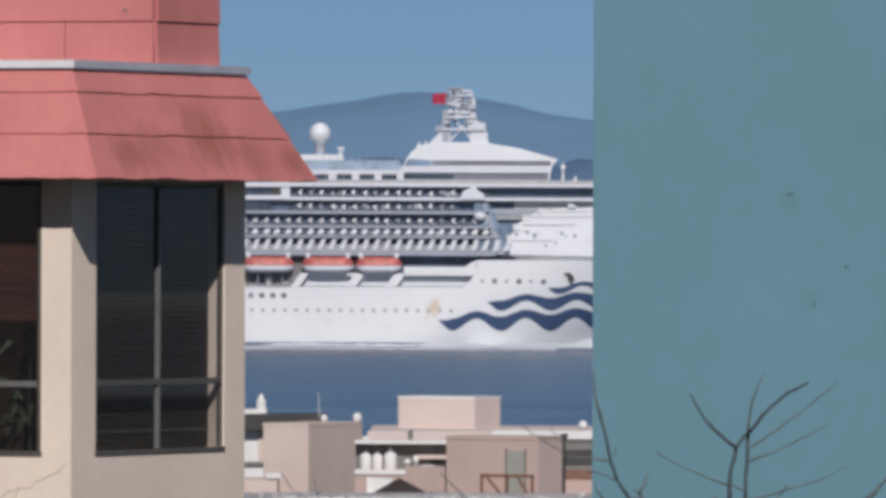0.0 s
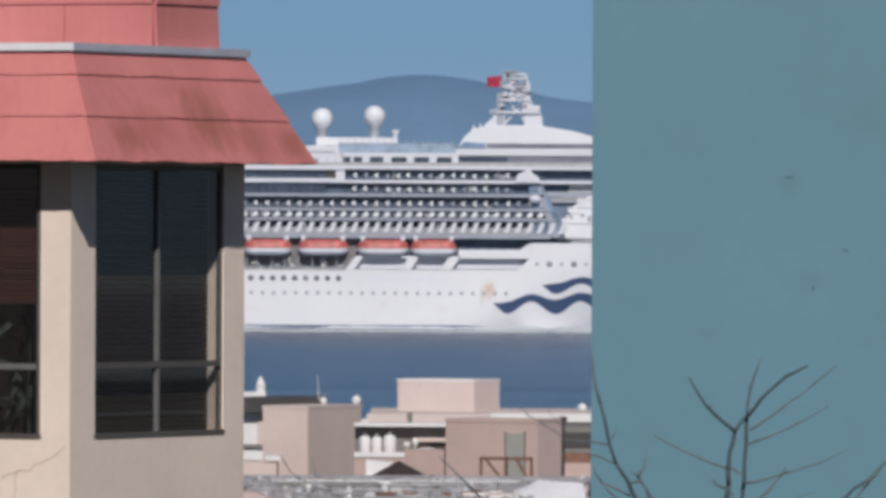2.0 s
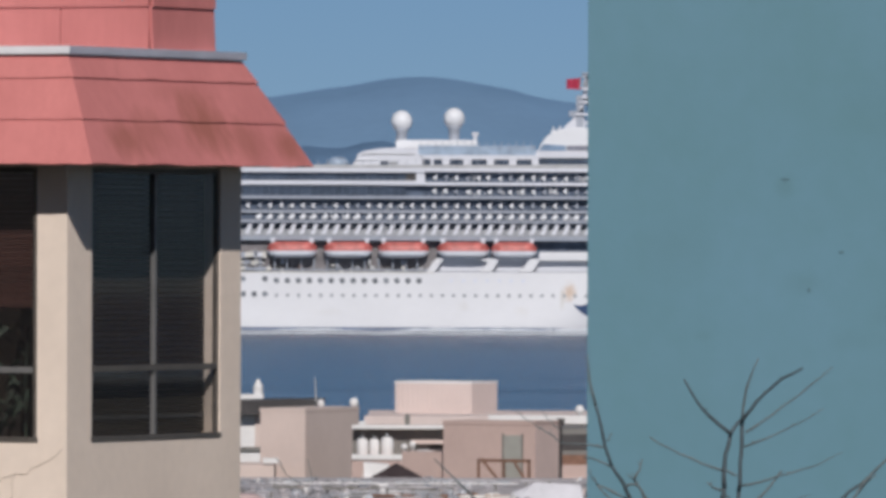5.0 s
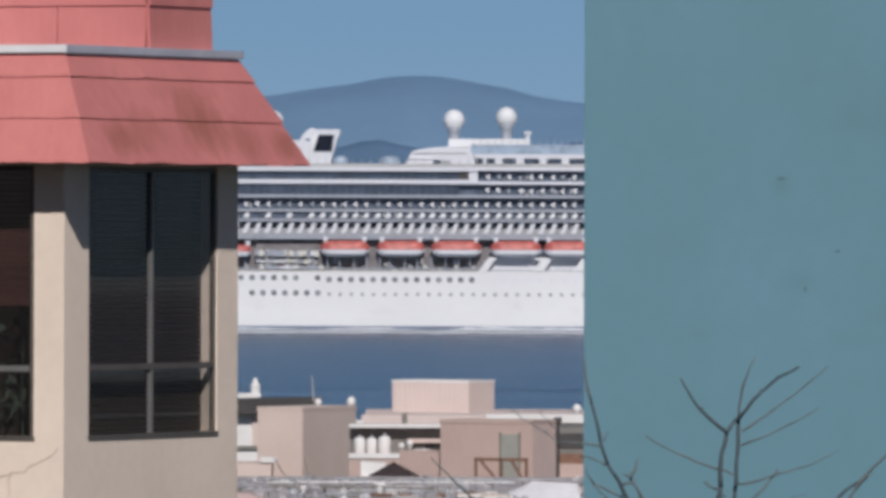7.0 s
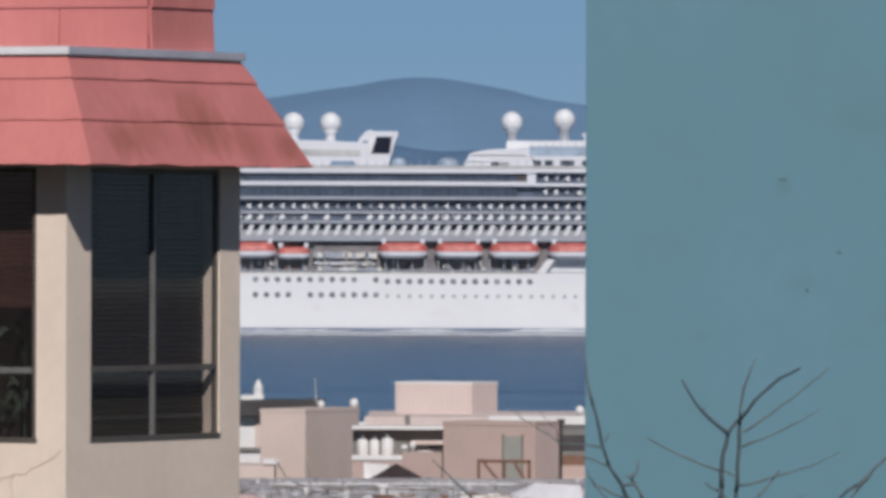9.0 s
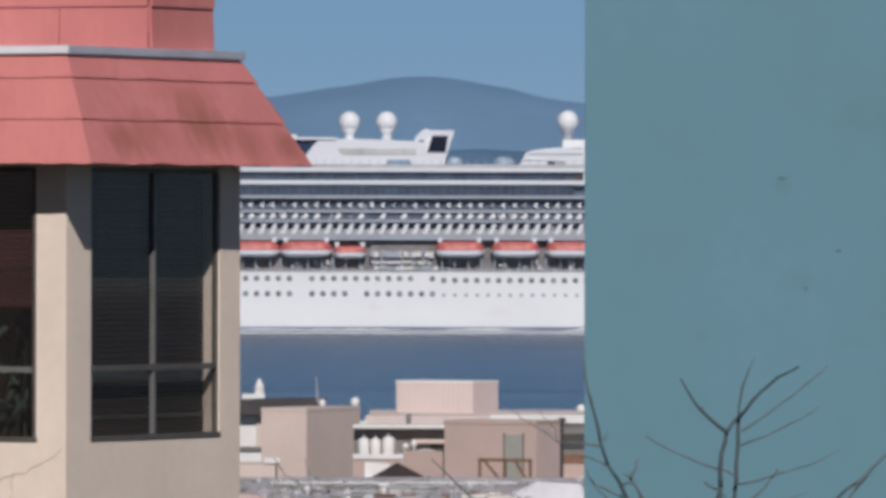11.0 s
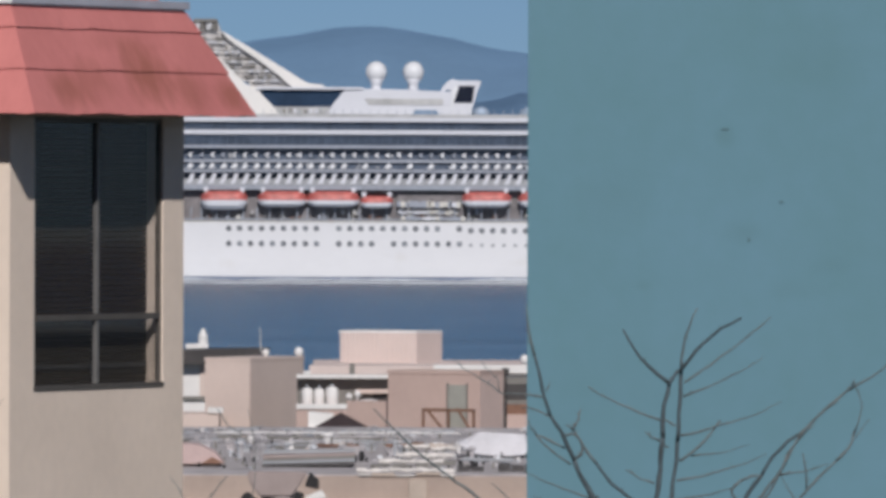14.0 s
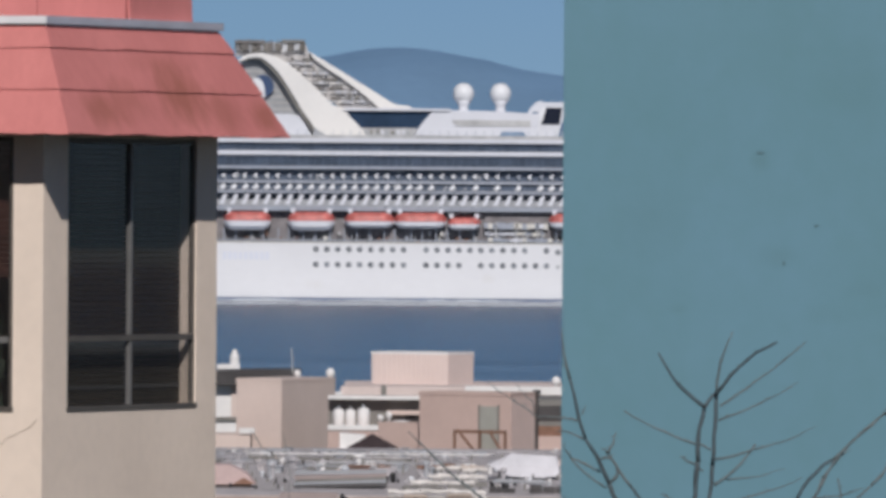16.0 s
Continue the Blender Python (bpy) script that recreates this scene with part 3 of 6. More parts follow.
def build_plant():
    """A leafy pot plant behind the broad window."""
    plant = base("potted_plant", pose(-2.569, 70, 0, 0, 0, 65), "green leafy pot plant standing inside the window", "plant")
    bm = bmesh.new()
    lathe(bm, ((0.11, 17.325), (0.15, 17.55)), 0.40, 0.52, 16)
    part("pot", bm, BROWN, plant, bevel=0)
    rng = random.Random(11)
    for i in range(44):
        bm = bmesh.new()
        a, l, h = rng.uniform(0, 6.28), rng.uniform(0.16, 0.40), rng.uniform(0.05, 0.78)
        c = Vector((0.40 + 0.05 * math.cos(a), 0.50 + 0.12 * math.sin(a), 17.55 + h))
        d = Vector((math.cos(a) * 0.55, math.sin(a), rng.uniform(-0.2, 0.6))).normalized()
        u = d.cross(Vector((0, 0, 1))).normalized() * l * 0.11
        ps = [c, c + d * l * 0.45 + u + Vector((0, 0, 0.02)), c + d * l - Vector((0, 0, l * 0.5)), c + d * l * 0.45 - u + Vector((0, 0, 0.02))]
        mid = bm.verts.new(c + d * l * 0.5 + Vector((0, 0, 0.045)))
        vs = [bm.verts.new(p) for p in ps]
        for k in range(4):
            bm.faces.new((vs[k], vs[(k + 1) % 4], mid))
        part("leaf", bm, LEAF, plant)
    bm = bmesh.new()
    tube(bm, [Vector((0.40, 0.52, 17.5)), Vector((0.41, 0.54, 17.9)), Vector((0.40, 0.51, 18.35))], [0.012, 0.009, 0.004], 6)
    part("stem", bm, LEAF, plant)


build_plant()


# ---------------------------------------------------------------- the teal building
def build_teal():
    b = base("teal_building", pose(0.525, 36, 0, 0, 0, -3), "teal painted stucco building, plain windowless wall", "building")
    block("wall", TEAL, b, 0, 9, 0, 11, 11.5, 27, bevel=0.003)
    block("roof", TAR, b, -0.05, 9.05, -0.05, 11.05, 27.0, 27.2)
    rng = random.Random(3)
    for x, z, w, h in ((0.7, 19.196, 0.034, 0.012), (0.9, 18.939, 0.022, 0.012), (0.786, 18.804, 0.012, 0.02)):
        bm = bmesh.new()
        lathe(bm, ((w * 0.5, 0), (w * 0.42, 0.002), (w * 0.1, 0.003)), 0, 0, 10)
        ob = part("paint_chip", bm, CHIP, b, "small dark chip in the paint")
        ob.matrix_basis = pose(x, 0.001, z, 90, 0, 0) @ Matrix.Diagonal((1, h / w, 1, 1))


build_teal()


# ---------------------------------------------------------------- bare trees
def bare_tree(name, y, foot, stem, limbs, seed, label):
    """stem: height of its fork and its radius; limbs: (start x, z, end x, z, bow, radius at the start, at the end); every limb starts on the stem or on another limb."""
    gz = ground_height(y)
    t = base(name, pose(foot, y, gz), label, "tree", "bare trees")
    rng = random.Random(seed)
    for i, (x0, z0, x1, z1, bow, r0, r1) in enumerate(((foot, gz - 0.1, *stem[:2], 0.0, stem[2] * 1.6, stem[2]), *limbs)):
        bm = bmesh.new()
        a, b = Vector((x0 - foot, rng.uniform(-0.02, 0.02), z0 - gz)), Vector((x1 - foot, rng.uniform(-0.03, 0.03), z1 - gz))
        n = max(4, int((b - a).length / 0.03))
        side = Vector((-(b - a).z, 0, (b - a).x))
        pts, rad = [], []
        for j in range(n + 1):
            f = j / n
            p = a.lerp(b, f) + side * bow * math.sin(f * math.pi)
            p += Vector((rng.uniform(-1, 1), rng.uniform(-1, 1), rng.uniform(-1, 1))) * (0.0016 + 0.18 * r0) * (0 < j < n)
            pts.append(p)
            rad.append((r0 + (r1 - r0) * f) * 0.88 * rng.uniform(0.82, 1.18))
        tube(bm, pts, rad, 6)
        for j in range(1, n, 2):       # buds and short spurs
            if rng.random() < 0.55 and i:
                d = Vector((rng.uniform(-1, 1), rng.uniform(-0.5, 0.5), rng.uniform(0.1, 1))).normalized()
                l = rng.uniform(0.005, 0.016)
                tube(bm, [pts[j], pts[j] + d * l * 0.6, pts[j] + d * l], [rad[j] * 0.7, rad[j] * 0.5, rad[j] * 0.2], 5)
        part("branch" if i else "trunk", bm, BARK if r0 > 0.0053 else TWIG, t, smooth=True)
    return t


def build_trees():
    limbs = (
        (0.792, 17.6, 0.792, 18.064, 0.01, 0.0098, 0.0088),
        (0.792, 17.6, 0.830, 18.055, -0.05, 0.0086, 0.0076),
        (0.792, 18.064, 0.817, 18.274, -0.01, 0.0088, 0.0078),
        (0.817, 18.274, 0.834, 18.431, 0.04, 0.0078, 0.0062),
        (0.830, 18.055, 0.859, 18.274, -0.02, 0.0076, 0.0066),
        (0.859, 18.274, 0.868, 18.471, -0.01, 0.0066, 0.0052),
        (0.834, 18.431, 0.701, 18.585, 0.07, 0.0058, 0.0032),
        (0.834, 18.431, 0.868, 18.471, 0.05, 0.0058, 0.0054),
        (0.868, 18.471, 1.039, 18.620, 0.07, 0.0056, 0.0030),
        (0.868, 18.471, 0.913, 18.647, 0.07, 0.0044, 0.0018),
        (0.877, 18.434, 1.124, 18.622, -0.02, 0.0042, 0.0016),
        (0.873, 18.393, 1.099, 18.505, -0.03, 0.0036, 0.0012),
    )
    twigs = (
        (0.864, 18.282, 0.974, 18.311, -0.04, 0.0036, 0.0028),
        (0.974, 18.311, 1.156, 18.380, -0.04, 0.0028, 0.0010),
        (0.863, 18.209, 0.981, 18.325, -0.06, 0.0044, 0.0030),
        (0.896, 18.224, 1.065, 18.257, -0.04, 0.0028, 0.0010),
        (0.856, 18.154, 1.113, 18.231, -0.04, 0.0038, 0.0014),
        (0.845, 18.098, 1.016, 18.134, -0.03, 0.0038, 0.0014),
        (0.814, 18.324, 0.603, 18.420, 0.03, 0.0042, 0.0020),
        (0.853, 18.311, 0.814, 18.329, 0.03, 0.0034, 0.0030),
        (0.805, 18.268, 0.766, 18.291, 0.08, 0.0036, 0.0030),
        (0.792, 18.144, 0.711, 18.183, 0.04, 0.0034, 0.0020),
        (0.783, 18.071, 0.627, 18.201, 0.09, 0.0056, 0.0044),
        (0.627, 18.201, 0.563, 18.292, 0.03, 0.0044, 0.0034),
        (0.832, 18.247, 0.808, 18.274, 0.11, 0.0030, 0.0022),
    )
    bare_tree("bare_tree", 29, 0.817, (0.792, 17.6, 0.011), limbs + twigs, 1, "bare grey-barked tree with a forked slim stem")
    limbs = (
        (0.69, 17.6, 0.650, 18.045, 0.02, 0.0098, 0.0088),
        (0.650, 18.045, 0.569, 18.201, 0.01, 0.0088, 0.0074),
        (0.569, 18.201, 0.499, 18.330, -0.03, 0.0066, 0.0056),
        (0.499, 18.330, 0.452, 18.506, 0.01, 0.0056, 0.0048),
        (0.452, 18.506, 0.427, 18.653, 0.05, 0.0048, 0.0020),
        (0.569, 18.206, 0.578, 18.271, -0.30, 0.0052, 0.0042),
        (0.578, 18.271, 0.544, 18.305, -0.06, 0.0042, 0.0020),
        (0.564, 18.292, 0.588, 18.351, -0.05, 0.0042, 0.0018),
        (0.542, 18.273, 0.573, 18.275, 0.09, 0.0040, 0.0040),
        (0.487, 18.402, 0.499, 18.428, -0.06, 0.0030, 0.0014),
        (0.476, 18.384, 0.411, 18.395, 0.00, 0.0034, 0.0022),
        (0.494, 18.330, 0.416, 18.353, -0.09, 0.0034, 0.0020),
    )
    twigs = (
        (0.411, 18.395, 0.353, 18.397, 0.02, 0.0024, 0.0022),
        (0.353, 18.397, 0.304, 18.432, -0.03, 0.0022, 0.0020),
        (0.304, 18.432, 0.252, 18.463, -0.03, 0.0020, 0.0016),
        (0.252, 18.463, 0.213, 18.493, -0.03, 0.002, 0.001),
        (0.353, 18.397, 0.347, 18.436, 0.02, 0.0019, 0.0015),
        (0.347, 18.436, 0.314, 18.467, 0.02, 0.0015, 0.0012),
        (0.314, 18.467, 0.298, 18.490, 0.02, 0.0016, 0.0009),
        (0.68, 17.7, 0.332, 18.044, -0.08, 0.0060, 0.0052),
        (0.66, 17.9, 0.442, 18.032, -0.05, 0.0044, 0.0030),
        (0.332, 18.044, 0.225, 18.139, -0.08, 0.0052, 0.0046),
        (0.225, 18.139, 0.108, 18.231, -0.00, 0.0046, 0.0040),
        (0.108, 18.231, -0.012, 18.350, 0.00, 0.0040, 0.0018),
        (0.442, 18.032, 0.328, 18.137, -0.00, 0.0030, 0.0014),
        (0.543, 18.236, 0.459, 18.275, 0.00, 0.0042, 0.0036),
        (0.459, 18.275, 0.437, 18.321, 0.08, 0.0034, 0.0014),
        (0.559, 18.190, 0.456, 18.275, 0.04, 0.0040, 0.0024),
        (0.626, 18.089, 0.421, 18.168, 0.01, 0.0038, 0.0014),
        (0.636, 18.052, 0.560, 18.074, 0.00, 0.0036, 0.0022),
        (0.635, 18.089, 0.641, 18.098, 0.47, 0.0034, 0.0020),
        (0.468, 18.044, 0.449, 18.099, -0.42, 0.0026, 0.0014),
    )
    bare_tree("bare_tree", 29.3, 0.70, (0.69, 17.6, 0.011), limbs + twigs, 2, "bare grey-barked tree leaning past the wall's corner")
    limbs = (
        (0.985, 17.6, 1.015, 18.065, -0.03, 0.0073, 0.0064),
        (0.99, 17.6, 1.046, 18.065, -0.03, 0.0052, 0.0044),
        (1.015, 18.065, 1.089, 18.179, 0.03, 0.0064, 0.0055),
        (1.089, 18.179, 1.190, 18.292, 0.07, 0.0055, 0.0043),
        (1.190, 18.292, 1.334, 18.421, 0.00, 0.0044, 0.0037),
        (1.334, 18.421, 1.447, 18.494, -0.03, 0.0038, 0.0025),
        (1.046, 18.065, 1.145, 18.197, 0.00, 0.0044, 0.0038),
        (1.145, 18.197, 1.276, 18.369, 0.07, 0.0041, 0.0025),
        (1.075, 18.082, 1.159, 18.238, -0.04, 0.0043, 0.0032),
        (1.159, 18.238, 1.240, 18.324, 0.04, 0.0031, 0.0014),
        (1.024, 18.100, 1.030, 18.163, 0.41, 0.0043, 0.0040),
        (1.030, 18.163, 1.089, 18.176, 0.13, 0.0040, 0.0040),
    )
    twigs = (
        (1.0, 17.7, 1.164, 18.066, -0.06, 0.0052, 0.0043),
        (1.164, 18.066, 1.299, 18.220, 0.03, 0.0043, 0.0037),
        (1.299, 18.220, 1.351, 18.302, -0.10, 0.0045, 0.0036),
        (1.351, 18.302, 1.345, 18.444, -0.16, 0.0029, 0.0013),
        (1.353, 18.283, 1.394, 18.338, 0.05, 0.0022, 0.0011),
        (1.136, 18.179, 1.276, 18.213, -0.04, 0.0038, 0.0014),
        (1.216, 18.137, 1.203, 18.240, -0.03, 0.0031, 0.0020),
        (1.069, 18.091, 1.327, 18.107, -0.09, 0.0027, 0.0018),
        (1.339, 18.419, 1.347, 18.448, -0.08, 0.0031, 0.0018),
        (1.276, 18.369, 1.339, 18.439, -0.06, 0.0023, 0.0013),
        (1.191, 18.093, 1.145, 18.174, 0.02, 0.0027, 0.0016),
    )
    bare_tree("bare_tree", 28.7, 0.985, (0.985, 17.6, 0.011), limbs + twigs, 3, "bare grey-barked tree with crossing crooked branches")
    limbs = (
        (-0.655, 17.3, -0.704, 17.674, 0.03, 0.0060, 0.0040),
        (-0.655, 17.3, -0.513, 17.702, 0.02, 0.0040, 0.0020),
        (-0.519, 18.0, -0.601, 18.047, 0.02, 0.0020, 0.0018),
        (-0.655, 17.3, -0.759, 17.692, 0.03, 0.0040, 0.0030),
        (-0.40, 17.45, -0.365, 17.679, -0.05, 0.0030, 0.0014),
        (-0.655, 17.3, -0.40, 17.45, -0.05, 0.0040, 0.0030),
        (-0.704, 17.674, -0.600, 17.843, 0.06, 0.0040, 0.0022),
        (-0.513, 17.702, -0.519, 18.111, -0.07, 0.0020, 0.0010),
        (-0.601, 18.047, -0.642, 18.111, -0.03, 0.0030, 0.0020),
        (-0.759, 17.692, -0.823, 17.837, -0.10, 0.0030, 0.0015),
    )
    bare_tree("bare_tree", 40, -0.633, (-0.655, 17.3, 0.008), limbs, 6, "slim bare sapling with a few thin twigs")


build_trees()


# ---------------------------------------------------------------- town between the house and the shore
def grid_block(name, label, category, x, y, left, right, top, mat, roof=TAR):
    """A block that stands to the street grid as the house does: its near corner at (x, y), its walls' lengths, its top."""
    g = ground_height(y) - 0.5
    b = base(name, pose(x, y, 0, 0, 0, 65), label, category)
    block("wall", mat, b, 0, right, 0, left, g, top, bevel=0.02)
    block("roof", roof, b, 0.12, right - 0.12, 0.12, left - 0.12, top - 0.02, top + 0.004)
    return b


def plain_block(name, label, category, x0, x1, y, depth, top, mat):
    g = ground_height(y) - 0.5
    b = base(name, pose((x0 + x1) / 2, y, g), label, category)
    w = (x1 - x0) / 2
    block("wall", mat, b, -w, w, 0, depth, 0, top - g, bevel=0.02)
    return b, g


def build_town():
    # mauve block with a dark flat roof behind it
    m = grid_block("mauve_building", "mauve stucco block with bare walls", "building", -5.289, 400, 1.98, 4.95, 12.09, MAUVE)
    block("coping", MAUVE, m, -0.012, 4.962, -0.012, 1.992, 11.97, 12.11)
    b, g = plain_block("white_apartment", "white apartment block with balconies under a dark roof", "building", -9.449, -7.204, 420, 6, 11.735, PALE)
    w = 1.123
    # dark strips proud of the wall, painted as the shade between balconies
    for z0, z1 in ((10.005, 10.169), (9.069, 9.444), (11.502, 11.689)):
        block("balcony_gap_shade", SHADE, b, -w - 0.03, w + 0.02, -0.12, 0.1, z0 - g, z1 - g)
    block("corner_post", MAUVE, b, w - 0.42, w - 0.08, -0.1, 0.1, 10.005 - g, 11.502 - g)
    bm = bmesh.new()
    slab(bm, ((-3.4, 11.5 - g), (0.95, 11.5 - g), (3.55, 11.935 - g), (3.55, 12.146 - g), (1.3, 12.116 - g), (-3.4, 11.944 - g)), -0.6, 4)
    part("roof", bm, TAR, b, "dark felt roof with a broad eave")
    lb, lg = plain_block("low_shed", "low mauve shed roof beside the apartments", "building", -7.897, -6.423, 395, 5, 9.99, MAUVE)
    block("skylight", PALE, lb, 0.3, 0.9, -0.1, 0.8, 10.058 - lg, 10.255 - lg)

    # long pale building with the ribbed box on its roof
    b, g = plain_block("pale_long_building", "long low building with a white parapet", "building", -3.67, 12.419, 500, 30, 9.793, BEIGE)
    wl = (12.419 + 3.67) / 2
    block("parapet", PALE, b, -wl + 6.09, wl, -0.2, 0.2, 9.666 - g, 10.084 - g)
    block("parapet", BEIGE, b, -wl - 0.03, -wl + 6.06, -0.1, 0.2, 9.383 - g, 10.023 - g)
    block("post", SHADE, b, -wl + 1.972, -wl + 2.222, -0.25, 0.0, 9.383 - g, 10.106 - g)
    block("ledge", PALE, b, -wl - 0.6, -wl + 0.05, -0.5, 0.0, 9.458 - g, 9.764 - g)
    r = grid_block("rooftop_plant_room", "beige ribbed rooftop box", "rooftop box", 1.647, 520, 4.34, 3.15, 11.38, BEIGE)
    bm = bmesh.new()
    box(bm, -0.035, 0.0, -0.03, 0.03, 9.649, 11.322)
    me = mesh("rib", bm, BEIGE)
    rng = random.Random(8)
    for i in range(15):
        again("rib", me, r, pose(0, 0.15 + 0.28 * i + rng.uniform(-0.03, 0.03), 0))
    bm = bmesh.new()
    box(bm, -0.02, 3.17, -0.02, 4.36, 11.322, 11.44)
    part("coping", bm, PALE, r)

    # recessed terrace with white tanks
    b, g = plain_block("terrace_building", "low building with a shaded roof terrace", "building", -3.345, 0.348, 391, 8, 11.498, SHADE)
    wt = (0.348 - -3.345) / 2
    block("terrace_floor", PEACH, b, -wt, wt, -3.0, 0.0, 0, 10.434 - g)
    block("kerb", PALE, b, -wt, wt, -3.06, -2.9, 10.37 - g, 10.564 - g)
    block("fascia", PALE, b, -wt - 0.02, wt, -0.6, 0.0, 11.498 - g, 11.64 - g)
    block("dark_opening", TAR, b, 1.086, wt - 0.05, -0.06, 0.02, 10.679 - g, 10.94 - g)
    block("ledge", MAUVE, b, 0.391, wt - 0.05, -0.3, 0.02, 10.918 - g, 11.07 - g)
    for x, w, h in ((-2.946, 0.217, 0.715), (-2.491, 0.195, 0.693), (-1.993, 0.238, 0.758)):
        t = base("water_tank", pose(x, 389.2, 10.453), "white rounded tank on the roof terrace", "tank", "tanks on the terrace")
        bm = bmesh.new()
        lathe(bm, ((w * 0.9, 0), (w, 0.05), (w, h * 0.85), (w * 0.7, h * 0.97), (w * 0.15, h)), 0, 0, 16)
        part("shell", bm, PALE, t, smooth=True)
        bm = bmesh.new()
        lathe(bm, ((w * 0.16, h), (w * 0.16, h + 0.12)), 0, 0, 8)
        part("cap", bm, VENT, t)
    for x, s, h in ((-1.34, 0.13, 0.5), (-1.016, 0.12, 0.62), (-0.562, 0.36, 0.28)):
        t = base("roof_vent", pose(x, 388.6, 10.456), "white roof vent on the terrace", "vent", "roof vents")
        bm = bmesh.new()
        lathe(bm, ((s * 0.6, 0), (s * 0.6, h * 0.6), (s, h * 0.65), (s * 0.9, h * 0.9), (s * 0.3, h)), 0, 0, 12)
        part("cowl", bm, PALE, t, smooth=True)
    # gabled cottage below the terrace
    c = base("gabled_cottage", pose(-1.439, 340, 0), "white cottage with a dark gabled roof", "house")
    gz = ground_height(340) - 0.5
    zb = 10.832
    bm = bmesh.new()
    slab(bm, ((-1.098, gz), (-0.25, gz), (-0.25, 11.26), (-1.098, 11.33)), 0.4, 2.0)
    part("wall", bm, PALE, c)
    bm = bmesh.new()
    slab(bm, ((-0.25, gz), (0.86, gz), (0.86, zb), (0.0, 11.30), (-0.25, 11.17)), 0.4, 1.2)
    part("rear_wall", bm, PEACH, c)
    bm = bmesh.new()
    slab(bm, ((-0.871, zb), (0.909, zb), (0, 11.325)), 0.0, 0.4)
    part("gable", bm, GABLE, c, "dark boarded gable")
    bm = bmesh.new()
    slab(bm, ((-1.174, zb - 0.16), (0.95, zb - 0.16), (0.95, zb), (-1.174, zb)), -0.2, 0.5)
    part("eave_board", bm, PALE, c)

    # peach block with a door on to a wooden balcony
    p = grid_block("peach_building", "peach stucco block with a grey-green door", "building", 3.30, 350, 3.5, 1.99, 12.517, PEACH)
    zt = 12.517
    block("coping", PEACH, p, -0.02, 2.01, -0.02, 3.52, zt - 0.1, zt + 0.03)
    d = block("door", DOOR_GREEN, p, -0.03, 0.0, 0.50, 1.17, 10.456, 12.054, "grey-green door panel", bevel=0.005)
    for a in ((-0.05, -0.0, 0.44, 0.50), (-0.05, 0.0, 1.17, 1.23)):
        block("door_frame", SHADE, p, *a, 10.456, 12.112)
    block("balcony_floor", BROWN, p, -1.1, 0, -0.3, 1.69, 10.362 - 0.08, 10.362)
    zr = 11.256
    block("hand_rail", BROWN, p, -1.1, -1.02, -0.3, 1.69, zr - 0.11, zr)
    for y in (-0.3, 0.65, 1.61):
        block("post", BROWN, p, -1.1, -1.02, y, y + 0.08, 10.362, zr)
    for y0, y1 in ((-0.22, 0.35), (0.75, 1.55)):
        bm = bmesh.new()
        tube(bm, [Vector((-1.06, y0, 10.362)), Vector((-1.06, y1, zr))], [0.055, 0.055], 5)
        part("brace", bm, BROWN, p)
    block("side_wall", END_WALL, p, 0.004, 1.97, -0.012, 0.0, ground_height(350), zt - 0.1, "greyer end wall, painted brighter to offset its shaded side")
    block("drain_pipe", TAR, p, 1.99, 2.08, -0.10, 0.02, ground_height(350), zt + 0.06)
    block("pipe_head", TAR, p, 1.95, 2.12, -0.16, 0.05, zt - 0.08, zt + 0.10)
    block("lower_wall", PEACH, p, 0.5, 1.9, 3.5, 5.3, ground_height(350) - 0.5, 11.433, "lower peach wing")
    b, g = plain_block("dark_brown_building", "brown building with a dark window", "building", 5.077, 7.567, 430, 8, 10.765, SHADE)
    block("window", TAR, b, -1.2, 0.5, -0.06, 0.02, 9.903 - g, 10.526 - g)
    block("balcony", BROWN, b, -1.25, 1.25, -0.8, 0.0, 8.849 - g, 9.663 - g)
    block("lower_wall", PEACH, b, -1.25, 1.25, -1.2, 0.0, 0, 9.256 - g)
    block("ledge", PALE, b, -1.25, 1.25, -1.4, -1.2, 8.418 - g, 8.658 - g)

    # bits on the roofs against the water
    t = base("roof_turret", pose(-10.011, 560, 9.691), "small white turret on a roof", "turret")
    gz = 9.691
    block("base", PALE, t, -0.95, 0.3, -0.4, 0.4, ground_height(560) - gz, 10.127 - gz)
    bm = bmesh.new()
    lathe(bm, ((0.26, 10.127 - gz), (0.26, 10.564 - gz), (0.16, 10.751 - gz), (0.08, 10.969 - gz)), 0, 0, 12)
    part("lantern", bm, PALE, t)
    for x, y, z, r in ((-3.40, 404.45, 12.111, 0.179), (-4.701, 403, 12.15, 0.134), (6.933, 501, 10.13, 0.222)):
        v = base("roof_vent", pose(x, y, z), "white round turbine vent on a roof", "vent", "roof vents")
        bm = bmesh.new()
        lathe(bm, ((r * 0.5, -0.3), (r * 0.5, 0), (r, r * 0.3), (r, r * 1.2), (r * 0.6, r * 1.8), (r * 0.1, r * 2)), 0, 0, 14)
        part("cowl", bm, PALE, v, smooth=True)
    a = base("antenna", pose(-4.905, 404, 12.295), "thin pale mast on the dark roof", "antenna")
    bm = bmesh.new()
    tube(bm, [Vector((0, 0, 0)), Vector((-0.05, 0, 0.99))], [0.035, 0.02], 6)
    part("pole", bm, LATTICE, a)


build_town()


